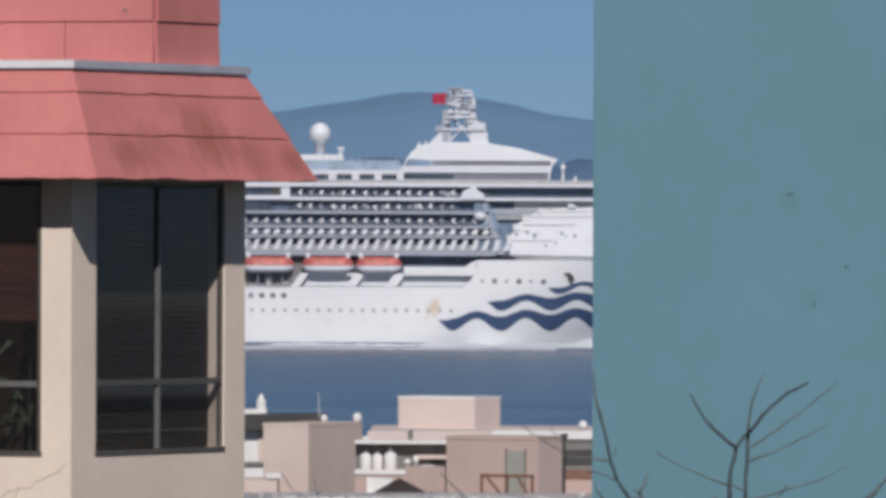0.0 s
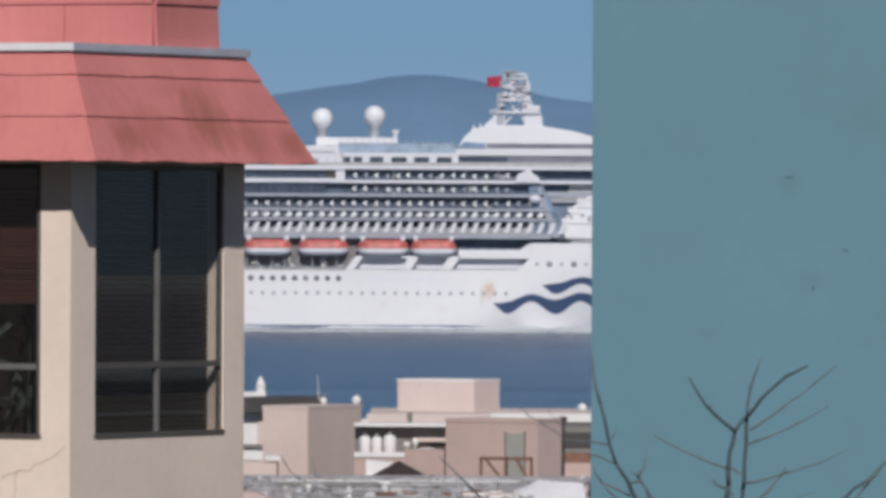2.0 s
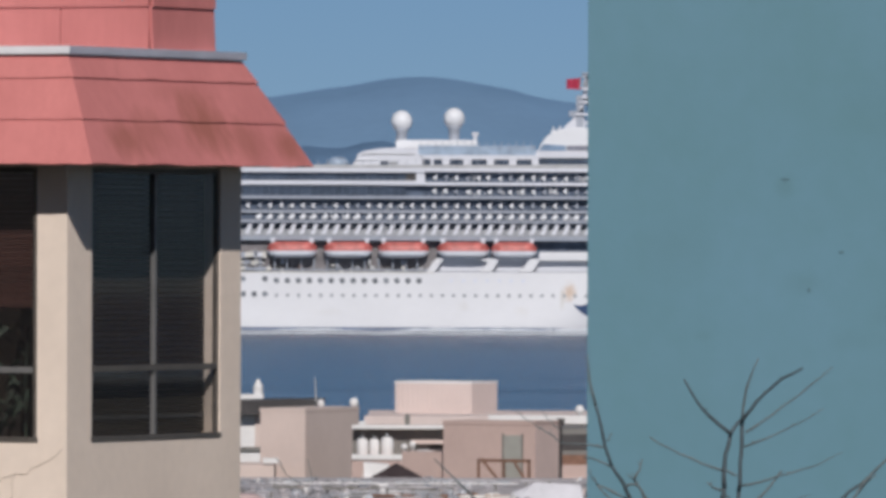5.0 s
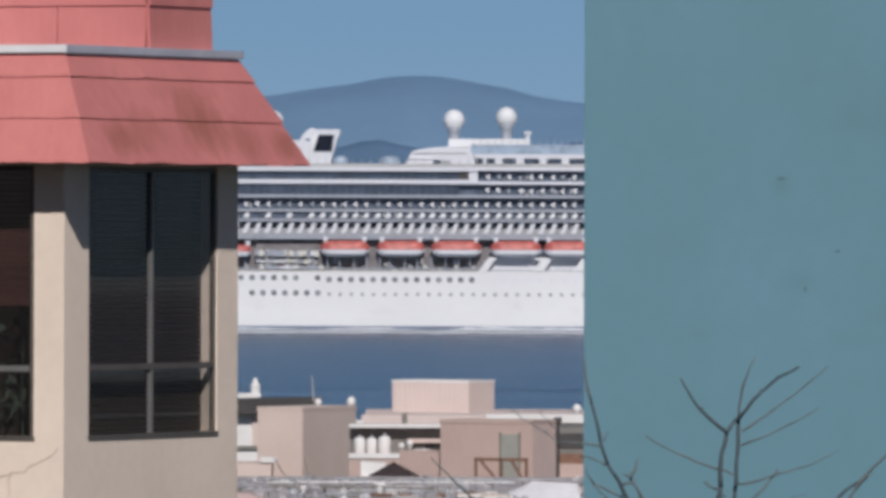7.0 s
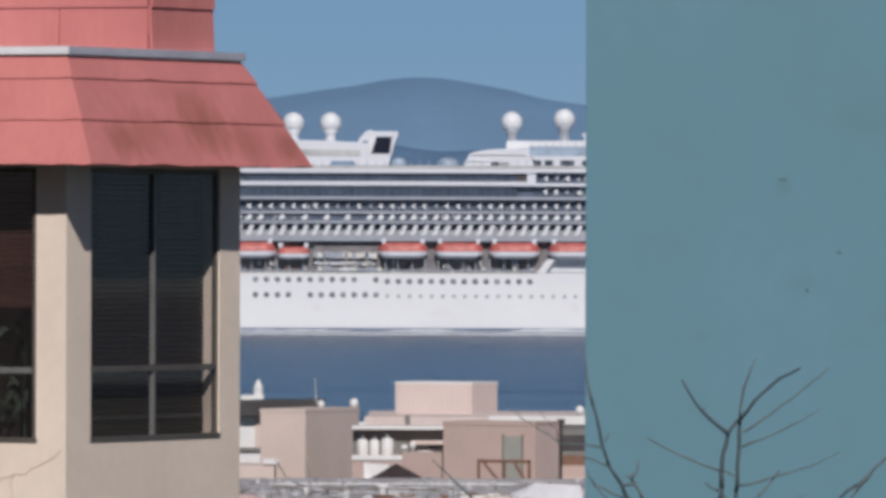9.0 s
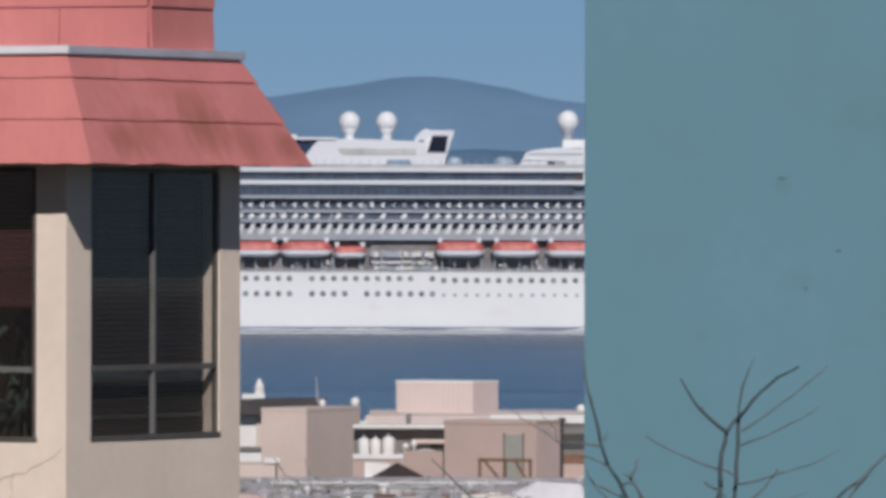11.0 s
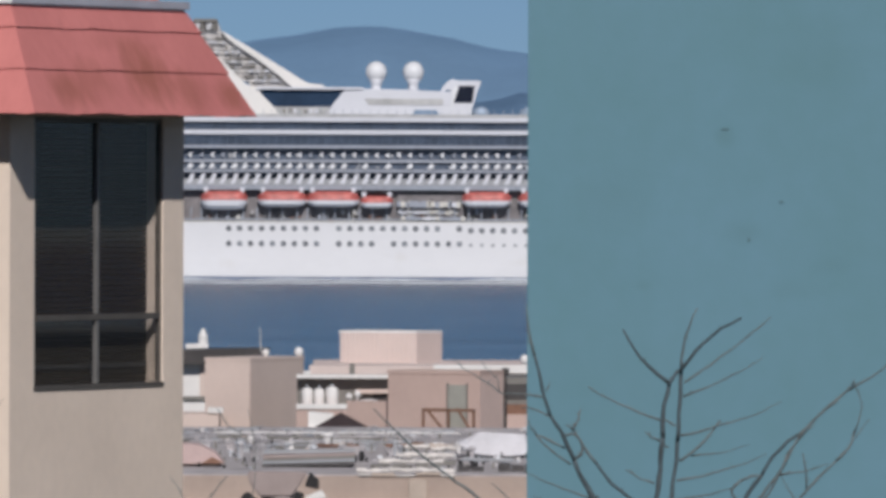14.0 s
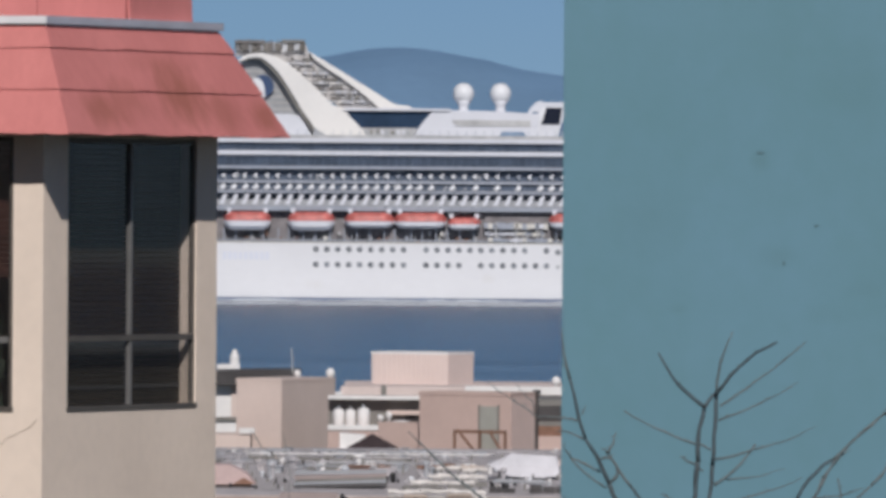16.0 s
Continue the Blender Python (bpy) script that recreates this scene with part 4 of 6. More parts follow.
def build_roofscape():
    """The long tan building whose flat roof carries pipes, vents and sheds."""
    Y, ZR = 230, 12.416
    g = ground_height(Y) - 0.5
    b = base("tan_building", pose(0, Y, g), "tan stucco building with a cluttered flat roof", "building")
    X0, X1 = -9.0, 9.0
    top = ZR - g
    block("wall", TAN, b, X0, X1, 0, 45, 0, top - 0.05, bevel=0.02)
    block("roof", GRAVEL, b, X0 + 0.2, X1 - 0.2, 0.2, 44.8, top - 0.06, top - 0.02, "grey gravel roof")
    block("pilaster", PLASTER, b, 0.576, 0.973, -0.10, 0.0, 0, top - 0.12, "pale plaster pilaster")
    block("ledge", PLASTER, b, X0, 0.564, -0.30, 0.0, 11.725 - g - 0.4, 11.84 - g, "pale ledge")
    block("ledge", PLASTER, b, 0.986, X1, -0.30, 0.0, 11.725 - g - 0.4, 11.84 - g, "pale ledge")
    rng = random.Random(21)
    x = -0.589
    while x < 1.55:
        w = rng.uniform(0.25, 0.6)
        block("coping_stone", rng.choice((LAGGING, PLASTER, LAGGING)), b, x, x + w, -0.06, 0.14, top - rng.uniform(0.04, 0.08), top + rng.uniform(-0.02, 0.05), bevel=0.025)
        x += w + 0.01

    def piece(name, label, category, group, px_x, y, bm, mat, part_name, smooth=False, lift=0.0):
        o = base(name, pose(px_x, y, ZR - 0.02 + lift), label, category, group)
        part(part_name, bm, mat, o, smooth=smooth)
        return o

    # round vents with caps
    for i in range(70):
        y = rng.choice((rng.uniform(240, 252), rng.uniform(255, 273)))
        x = rng.uniform(-4.6, 3.9) * y / 230
        low = max(0.25, min(1.0, (276 - y) / 26))
        r, h = rng.uniform(0.05, 0.12), rng.uniform(0.12, 0.42) * low
        bm = bmesh.new()
        lathe(bm, ((r * 0.7, 0), (r * 0.7, h * 0.7), (r * 1.3, h * 0.74), (r * 1.2, h * 0.9), (r * 0.4, h)), 0, 0, 10)
        piece("roof_vent", "small capped metal vent on the gravel roof", "vent", "small roof vents", x, y, bm, rng.choice((VENT, DUST, PALE, GREY_STEEL, DUST)), "cowl")
    # boxes, skylights
    for i in range(120):
        y = rng.uniform(246, 272)
        x = rng.uniform(-4.8, 3.6) * y / 230
        low = max(0.25, min(1.0, (276 - y) / 26))
        w, d, h = rng.uniform(0.03, 0.16), rng.uniform(0.2, 0.7), rng.uniform(0.06, 0.22) * low
        bm = bmesh.new()
        box(bm, -w, w, -d, d, 0, h * 0.8)
        box(bm, -w - 0.04, w + 0.04, -d - 0.04, d + 0.04, h * 0.8, h)
        piece("roof_hatch", "low box hatch on the gravel roof", "hatch", "roof hatches", x, y, bm, rng.choice((DUST, PALE, SHADE, GREY_STEEL, DUST, MAUVE, DUST, GRAVEL, GREY_STEEL, DUST)), "lid")
    for i in range(60):
        y = rng.uniform(233, 246)
        x = rng.choice((rng.uniform(-4.4, -2.7), rng.uniform(-0.6, 2.2), rng.uniform(1.8, 3.8)))
        w, h = rng.uniform(0.02, 0.09), rng.uniform(0.04, 0.16)
        bm = bmesh.new()
        box(bm, -w, w, -0.1, 0.1, 0, h * 0.7)
        box(bm, -w * 0.6, w * 0.6, -0.08, 0.08, h * 0.7, h)
        piece("junction_box", "small metal junction box on the gravel roof", "box", "junction boxes on the roof", x, y, bm, rng.choice((VENT, DUST, SHADE, BLACK, GREY_STEEL, PALE, DUST)), "case")
    # long ducts and pipe runs
    for x0, x1, y, h, thick, mat, name in ((-4.5, 0.4, 258, 0.14, 0.05, SHADE, "duct"), (-3.9, 1.9, 268, 0.08, 0.04, GREY_STEEL, "duct"), (-0.62, 1.65, 232, 0.05, 0.055, LAGGING, "pipe"), (-0.1, 1.7, 235.5, 0.14, 0.06, LAGGING, "pipe"), (-0.3, 0.7, 234, 0.11, 0.05, SHADE, "pipe"),
                                           (0.3, 1.7, 238, 0.24, 0.07, LAGGING, "pipe"), (0.5, 1.75, 241, 0.34, 0.055, LAGGING, "pipe"), (-4.3, -0.4, 252, 0.20, 0.022, DUST, "pipe"), (-3.4, 1.2, 255, 0.24, 0.02, DUST, "pipe"), (-2.9, 0.2, 249, 0.26, 0.018, GREY_STEEL, "pipe"), (-4.4, 2.6, 262, 0.16, 0.022, PALE, "pipe"), (-1.0, 3.4, 266, 0.14, 0.022, DUST, "pipe"), (-2.6, -0.9, 244, 0.30, 0.02, GREY_STEEL, "pipe"), (0.9, 1.7, 244, 0.30, 0.07, PLASTER, "pipe"), (1.7, 4.5, 233, 0.10, 0.13, TAR, "duct"), (1.8, 4.3, 235, 0.20, 0.05, GREY_STEEL, "pipe"), (0.75, 1.7, 234.5, 0.14, 0.07, SHADE, "duct"), (-0.9, 1.0, 247, 0.26, 0.05, BROWN, "duct")):
        o = base("roof_" + name, pose((x0 + x1) / 2, y, ZR - 0.02), "long " + {"duct": "sheet metal duct", "pipe": "lagged pale pipe"}[name] + " across the gravel roof", name, "roof ducts and pipes")
        n = max(2, int((x1 - x0) / (0.30 if name == "duct" else 0.62)))
        for i in range(n):
            a = x0 + (x1 - x0) * i / n - (x0 + x1) / 2
            e = a + (x1 - x0) / n - 0.02
            jig = rng.uniform(-0.05, 0.05) * (1.0 if name == "duct" else 0.5)
            if rng.random() < 0.12:
                continue
            if name == "duct":
                block("segment", mat, o, a, e, -0.3, 0.3, h - thick + jig, h + thick * 0.4 + jig)
            else:
                bm = bmesh.new()
                knots = [a + (e - a) * j / 5 for j in range(6)]
                tube(bm, [Vector((kx, 0, h + (jig + rng.uniform(-0.02, 0.02)) * (thick > 0.03))) for kx in knots], [thick * rng.uniform(0.55, 1.25) for _ in knots], 8)
                part("segment", bm, mat, o)
            block("leg", SHADE, o, a + 0.1, a + 0.16, -0.05, 0.05, 0, h - thick + jig)
    for x, y, w, h in ((-0.76, 240, 0.14, 0.22), (-0.52, 241, 0.07, 0.26), (2.1, 236, 0.10, 0.18), (3.75, 250, 0.12, 0.45)):
        bm = bmesh.new()
        lathe(bm, ((w * 0.8, 0), (w, h * 0.3), (w * 0.95, h * 0.8), (w * 0.5, h)), 0, 0, 10)
        piece("roof_fan", "squat black roof fan on the gravel", "fan", "roof fans", x, y, bm, BLACK, "cowl")
    # low lean-to roof with dark eaves, and a brown hut beside it
    s = base("roof_shed", pose(-2.813, 236, ZR - 0.02), "low mauve lean-to with dark eaves on the roof", "shed")
    block("back_wall", MAUVE, s, 0.05, 2.05, 3.0, 3.1, 0, 0.30)
    for x in (0.1, 0.75, 1.4, 2.0):
        block("post", GREY_STEEL, s, x, x + 0.05, 0.0, 0.06, 0, 0.08)
    for z0, lean, y0, y1, mat, name in ((0.03, 0.03, -0.25, 0.3, TAR, "eave"), (0.13, 0.05, 0.5, 1.0, SHADE, "eave"), (0.09, 0.04, 0.1, 0.5, GREY_STEEL, "roof"), (0.20, 0.03, 1.0, 2.2, HOOD, "roof"), (0.27, 0.02, 2.2, 3.0, GREY_STEEL, "roof")):
        bm = bmesh.new()
        slab(bm, ((0.0, z0 - lean), (2.15, z0 + lean), (2.15, z0 + lean + 0.07), (0.0, z0 - lean + 0.07)), y0, y1)
        part(name, bm, mat, s)
    s = base("roof_hut", pose(-1.329, 241, ZR - 0.02), "small red-brown hut on the gravel roof", "hut")
    block("wall", HOOD, s, -0.22, 0.24, 0, 0.8, 0, 0.36)
    block("roof", BROWN, s, -0.26, 0.28, -0.05, 0.85, 0.36, 0.40)
    # white cover over the plant at one end
    c = base("white_roof_cover", pose(2.606, 245, ZR - 0.02), "white sheet cover pitched over roof plant", "cover")
    bm = bmesh.new()
    rows = ((-0.82, 0.34, 0.36), (-0.58, 0.20, 0.47), (-0.30, 0.08, 0.62), (0.1, 0.05, 0.60), (0.5, 0.05, 0.58), (0.80, 0.08, 0.56), (0.86, 0.15, 0.45))
    front = [[bm.verts.new((x, y, z0 + (z1 - z0) * f)) for x, z0, z1 in rows] for y, f in ((-0.5, 0), (-0.42, 0.5), (-0.2, 1.0), (1.4, 0.85), (1.6, 0.0))]
    for a, e in zip(front, front[1:]):
        for i in range(len(rows) - 1):
            bm.faces.new((a[i], a[i + 1], e[i + 1], e[i]))
    part("sheet", bm, SHEET, c)
    for x in (-0.6, -0.1, 0.4, 0.8):
        block("post", SHADE, c, x, x + 0.06, -0.3, -0.2, 0, 0.3)
    # pink-roofed hut
    h = base("roof_hut", pose(-4.324, 236, ZR - 0.02), "small hut with a pink tiled roof", "hut")
    block("wall", TAN, h, -0.9, 0.5, 0, 1.5, 0, 0.1)
    bm = bmesh.new()
    slab(bm, ((-1.0, 0.08), (0.62, 0.08), (0.40, 0.34), (0.0, 0.52), (-1.0, 0.56)), -0.15, 1.6)
    part("roof", bm, PINKISH, h)
    bm = bmesh.new()
    slab(bm, ((0.10, 0.085), (0.62, 0.085), (0.34, 0.24)), -0.22, -0.152)
    part("gable", bm, BROWN, h)
    # chimney stack with a black cowl in front of the wall
    k = base("cowled_chimney", pose(-2.083, 200, 12.284), "mauve chimney with black sheet-metal cowl wings", "chimney")
    zb = 12.284
    z = lambda v: v
    block("stack", HOOD, k, -0.33, 0.42, 0.3, 1.2, ground_height(200) - zb, 12.896 - zb)
    bm = bmesh.new()
    slab(bm, ((-0.36, 12.818 - zb), (0.28, 12.818 - zb), (0.50, 13.119 - zb), (0.60, 13.308 - zb), (-0.60, 13.308 - zb), (-0.56, 13.086 - zb)), 0.0, 0.5)
    part("flared_hood", bm, HOOD, k, bevel=0.03)
    bm = bmesh.new()
    lathe(bm, ((0.40, 12.284 - zb), (0.36, 12.674 - zb), (0.22, 12.796 - zb), (0.05, 12.841 - zb)), 0.1, -0.3, 16)
    part("pot", bm, HOOD, k, smooth=True)
    for name, pts, y in (("cowl_wing", ((-0.98, -25), (-0.2, -25), (-0.28, 3), (-0.39, 24), (-0.58, 38), (-0.67, 34), (-0.87, 3)), -0.25), ("cowl_wing", ((0.13, 11), (0.33, 14), (0.50, 20), (0.53, 36), (0.38, 38), (0.20, 26)), -0.35),
                         ("cowl_wing", ((0.60, -25), (0.74, -25), (0.80, 1), (0.94, 26), (0.52, 18)), -0.4), ("cowl_wing", ((0.53, 48), (0.81, 41), (0.83, 58), (0.64, 74)), -0.3)):
        bm = bmesh.new()
        slab(bm, [(x, (v + 20) * 0.0111) for x, v in pts], y, y + 0.12)
        part(name, bm, BLACK, k, "black sheet-metal wing", bevel=0.02)
    bm = bmesh.new()
    slab(bm, ((0.53, 0.54), (0.61, 0.49), (0.97, 0.53), (0.87, 0.68)), -0.38, -0.3)
    part("pale_vane", bm, PALE, k)
    e = base("copper_dome", pose(-3.026, 190, ground_height(190)), "green copper dome on a turret", "dome")
    bm = bmesh.new()
    hz = 12.842 - ground_height(190)
    lathe(bm, ((0.25, 0), (0.3, hz - 0.5), (0.38, hz - 0.4), (0.34, hz - 0.15), (0.18, hz - 0.03), (0.02, hz)), 0, 0, 16)
    part("shell", bm, COPPER, e, smooth=True)


build_roofscape()


# ---------------------------------------------------------------- the cruise ship
BEAM, STERN, BOW = 18.0, -204.0, 86.0


def half_beam(x, z):
    """The hull's half width at a station and height: full amidships, drawn in towards the raked and flared bow."""
    f = max(0.0, min(1.0, z / 17.0))
    start, end = 11.778 + 17 * f, BOW - 22 * (1 - f)
    if x <= start:
        return BEAM - (3.0 * ((x + 195) / 9.0) ** 2 if x < -195 else 0)
    q = min(1.0, (x - start) / (end - start))
    return max(0.05, BEAM * (1 - q ** (1.3 + 1.1 * f)))


def build_ship():
    ship = base("cruise_ship", pose(0, 2013, 0.22), "large white cruise ship under way with orange lifeboats", "ship")

    # hull
    bm = bmesh.new()
    xs = [STERN + 6 * i for i in range(int((10.667 - STERN) / 6) + 1)]
    xs += [10.667 + (BOW - 10.667) * i / 40 for i in range(1, 41)]
    levels = [-2, 0.45, 3, 6, 9, 11.333]
    for side in (-1, 1):
        g = [[bm.verts.new((x, side * half_beam(x, z), z)) for z in levels] for x in xs]
        for a, b in zip(g, g[1:]):
            for i in range(len(levels) - 1):
                bm.faces.new((a[i], b[i], b[i + 1], a[i + 1]))
    bmesh.ops.remove_doubles(bm, verts=bm.verts, dist=0.02)
    hull = part("hull", bm, HULL, ship, "white hull with rust streaks and blue waves at the bow", smooth=True)
    bm = bmesh.new()
    prism(bm, [(x, -half_beam(x, 11) + 0.15) for x in xs[:-1]] + [(x, half_beam(x, 11) - 0.15) for x in reversed(xs[:-1])], 11.111, 11.333)
    part("main_deck", bm, GREY_STEEL, ship)
    # raised bow plating above the main deck
    bm = bmesh.new()
    bx = [25.556] + [x for x in xs if x > 25.778]
    for side in (-1, 1):
        g = [[bm.verts.new((x, side * half_beam(x, z), z)) for z in (11.333, 13, 15, 16.667)] for x in bx]
        for a, b in zip(g, g[1:]):
            for i in range(3):
                bm.faces.new((a[i], b[i], b[i + 1], a[i + 1]))
    part("bow_plating", bm, HULL, ship, smooth=True)
    bm = bmesh.new()
    g = [[bm.verts.new((x, -half_beam(x, z) - 0.04, z)) for z in (-0.5, 0.40 - 0.1 * (x > 12.889))] for x in xs[2:-2]]
    for a, b in zip(g, g[1:]):
        bm.faces.new((a[0], b[0], b[1], a[1]))
    part("boot_topping", bm, BOOT, hull, "dark blue waterline band")

    # portholes
    bm = bmesh.new()
    bmesh.ops.create_cone(bm, cap_ends=True, segments=8, radius1=0.62, radius2=0.5, depth=0.12, matrix=Matrix.Rotation(radians(90), 4, "X") @ Matrix.Rotation(radians(22.5), 4, "Z"))
    big = mesh("porthole", bm, PORT)
    bm = bmesh.new()
    bmesh.ops.create_cone(bm, cap_ends=True, segments=8, radius1=0.40, radius2=0.34, depth=0.10, matrix=Matrix.Rotation(radians(90), 4, "X") @ Matrix.Rotation(radians(22.5), 4, "Z"))
    small = mesh("porthole", bm, GREY_STEEL)
    P = 2.155
    rows = ((big, -87.889, 9, 6.889), (big, -66.222, 4, 6.889), (big, -55.444, 7, 6.889), (small, -40.278, 29, 6.667),
            (big, -87.889, 9, 9.889), (big, -66.222, 10, 9.889), (big, -42.556, 1, 9.889), (big, -40.278, 14, 9.556))
    for me, x, n, z in rows:
        for i in range(n):
            px = x + i * P * (1.01 if me is small else 1.0)
            again("porthole", me, hull, pose(px, -half_beam(px, z) - 0.03, z))
    bm = bmesh.new()
    bmesh.ops.create_cone(bm, cap_ends=True, segments=8, radius1=0.38, radius2=0.34, depth=0.08, matrix=Matrix.Rotation(radians(90), 4, "X"))
    blank = mesh("blanked_porthole", bm, LETTER)
    for u in range(7):
        px = -5.9 + u * 2.36
        again("blanked_porthole", blank, hull, pose(px, -half_beam(px, 9.5) - 0.03, 9.6))
    for u in range(6):
        px = 26.778 + u * 2.4
        again("porthole", big if u % 2 else small, hull, pose(px, -half_beam(px, 12.5) - 0.05, 12.556))
    # pale worn lettering
    bm = bmesh.new()
    for i in range(9):
        box(bm, -106.222 + i * 1.05, -106.222 + i * 1.05 + 0.75, -BEAM - 0.03, -BEAM + 0.1, 7.778, 9.333)
    part("lettering", bm, LETTER, hull, "worn pale lettering")

    # waves painted on the bow
    def wave(x0, x1, z0, rise, amp, period, thick, phase):
        bm = bmesh.new()
        n = 70
        lo, hi = [], []
        for i in range(n + 1):
            f = i / n
            x = x0 + (x1 - x0) * f
            swing = math.cos((x - x0) / period * 2 * math.pi + phase)
            c = z0 + rise * f + amp * swing
            t = thick * min(1, f * 16) * (0.55 + 0.45 * (0.5 - 0.5 * swing)) * (0.7 + 0.6 * f)
            for line, z in ((lo, c - t), (hi, c + t)):
                line.append(bm.verts.new((x, -half_beam(x, z) - 0.06, z)))
        for i in range(n):
            bm.faces.new((lo[i], lo[i + 1], hi[i + 1], hi[i]))
        part("painted_wave", bm, NAVY, hull, "dark blue painted wave")

    wave(18.0, 60.667, 4.8, 0.9, 0.95, 9.75, 1.6, 1.36)
    wave(27.7, 60.667, 8.4, 0.9, 0.75, 10.0, 1.35, 1.41)
    wave(39.556, 60.667, 11.111, 1.2, 0.6, 9.0, 0.8, 1.4)
    bm = bmesh.new()
    ax = 43.444
    for dx, dz, w, h in ((0.1, 1.5, 0.9, 0.6), (0.8, 0.6, 0.6, 0.7), (-0.5, 1.0, 0.35, 0.4)):
        box(bm, ax + dx - w, ax + dx + w, -half_beam(ax, 12.8) - 0.5, -half_beam(ax, 12.8) + 1.5, 12.444 + dz - h, 12.444 + dz + h)
    part("anchor", bm, TAR, hull, "dark anchor in its pocket", bevel=0.3)

    # superstructure
    CORE = 15.6
    END = 28.444
    core = block("superstructure", SHIP_GLASS, ship, STERN + 14, END, -CORE, CORE, 11.333, 31.111, "white decks over dark glazing")
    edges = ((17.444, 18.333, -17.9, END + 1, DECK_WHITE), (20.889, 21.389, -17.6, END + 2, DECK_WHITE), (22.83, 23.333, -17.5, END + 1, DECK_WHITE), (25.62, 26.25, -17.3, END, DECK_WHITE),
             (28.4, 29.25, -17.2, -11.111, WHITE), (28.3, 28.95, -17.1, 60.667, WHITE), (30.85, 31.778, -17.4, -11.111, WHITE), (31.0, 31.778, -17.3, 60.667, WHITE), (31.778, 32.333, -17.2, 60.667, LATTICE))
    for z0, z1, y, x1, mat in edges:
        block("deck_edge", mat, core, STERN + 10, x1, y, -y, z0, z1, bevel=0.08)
    # glazing of the two upper decks runs flush; below it are balconies
    for z0, z1 in ((26.25, 28.4), (29.25, 30.85)):
        block("window_band", BAND_GLASS, core, STERN + 12, -14.889, -16.6, 16.6, z0, z1)
        bm = bmesh.new()
        box(bm, -0.07, 0.07, -0.06, 0.05, z0, z1)
        me = mesh("window_post", bm, SHIP_GLASS)
        for i in range(62):
            again("window_post", me, core, pose(-113.778 + i * 1.6, -16.62, 0))
    block("lift_tower", WHITE, core, -12.889, -11.111, -17.1, -12, 29.25, 32.222)
    # solid near-black block put where a shaded recess would be
    block("recess_shade_block", TAR, core, -14.889, -13, -16.8, -12, 29.25, 30.85)

    # balconies: pale panels between dark openings
    rng = random.Random(4)
    bm = bmesh.new()
    slab(bm, ((-0.85, 0.0), (0.15, 0.0), (0.95, 2.2), (0.1, 2.2)), -0.25, 0.25)
    slanted = mesh("balcony_screen", bm, WHITE)
    bm = bmesh.new()
    slab(bm, ((-0.75, 0.30), (0.25, 0.25), (0.7, 0.7), (0.3, 1.35), (-0.1, 1.2)), -0.25, 0.25)
    upright = mesh("balcony_screen", bm, BRIGHT)
    bm = bmesh.new()
    slab(bm, ((-0.50, 0.80), (0.26, 0.22), (0.48, 0.50), (0.10, 0.80), (0.48, 1.08), (0.26, 1.36)), -0.25, 0.25)
    dot = mesh("balcony_screen", bm, BRIGHT)
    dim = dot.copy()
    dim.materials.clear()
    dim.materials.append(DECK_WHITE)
    for i in range(69):
        x = -114.889 + i * P
        again("balcony_screen", slanted, core, pose(x, -17.2, 18.444))
        if x < 27.889:
            if not -63.556 < x < -42.111 or i % 2:
                again("balcony_screen", upright, core, pose(x + rng.uniform(-0.12, 0.12), -17.3, 21.444))
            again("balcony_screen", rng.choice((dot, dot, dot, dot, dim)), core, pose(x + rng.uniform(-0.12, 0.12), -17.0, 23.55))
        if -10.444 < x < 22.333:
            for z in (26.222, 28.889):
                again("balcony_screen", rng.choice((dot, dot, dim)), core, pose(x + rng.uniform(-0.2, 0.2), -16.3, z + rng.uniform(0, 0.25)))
    # chairs, tables and half-drawn curtains behind the balcony rails
    bm = bmesh.new()
    for z, y, x0, x1, count, tall in ((18.75, -16.95, STERN + 12, END, 110, 1.5), (21.5, -17.0, STERN + 12, END, 130, 1.5), (23.5, -16.7, STERN + 12, END, 120, 1.3), (26.25, -16.1, -10.444, 22.333, 40, 1.3), (28.95, -16.1, -10.444, 22.333, 40, 1.2)):
        for i in range(count // 3):
            x, w = rng.uniform(x0, x1), rng.uniform(0.2, 0.7)
            h = rng.uniform(0.3, 0.9) if rng.random() < 0.7 else tall
            lift = rng.uniform(0, 0.5)
            box(bm, x, x + w, y - rng.uniform(0.02, 0.2), y, z + lift, z + lift + h * 0.8)
    tagged(part("balcony_furniture", bm, GREY_STEEL, core), kind="stuff")
    # rails
    for z0, z1, y in ((18.444, 18.65, -17.75), (21.444, 21.55, -17.45), (23.333, 23.43, -17.35)):
        block("balcony_rail", GREY_STEEL, core, STERN + 12, END, y, y + 0.06, z0, z1)
    for z0, z1, y, x0, x1 in ((18.333, 19.667, -16.8, STERN + 12, END), (21.333, 22.444, -16.9, STERN + 12, END), (23.333, 24.333, -16.6, STERN + 12, END), (26.111, 27, -16.0, -10.444, 22.333), (28.778, 29.667, -16.0, -10.444, 22.333)):
        block("balcony_glass", GREY_STEEL if z0 < 19 else RAIL_GLASS, core, x0, x1, y, y + 0.05, z0, z1)

    # stepped glazed front above the bow
    bm = bmesh.new()
    slab(bm, ((25.111, 17.778), (32.333, 17.778), (30.889, 22.222), (27.889, 28), (25.111, 28)), -16.9, 16.9)
    part("front_glazing", bm, SLATE, core)
    bm = bmesh.new()
    slab(bm, ((26.222, 22.778), (30.222, 22.778), (28.444, 26.667), (25.333, 26.667)), -17.1, 17.1)
    part("front_glazing", bm, PALE_BLUE, core)
    bm = bmesh.new()
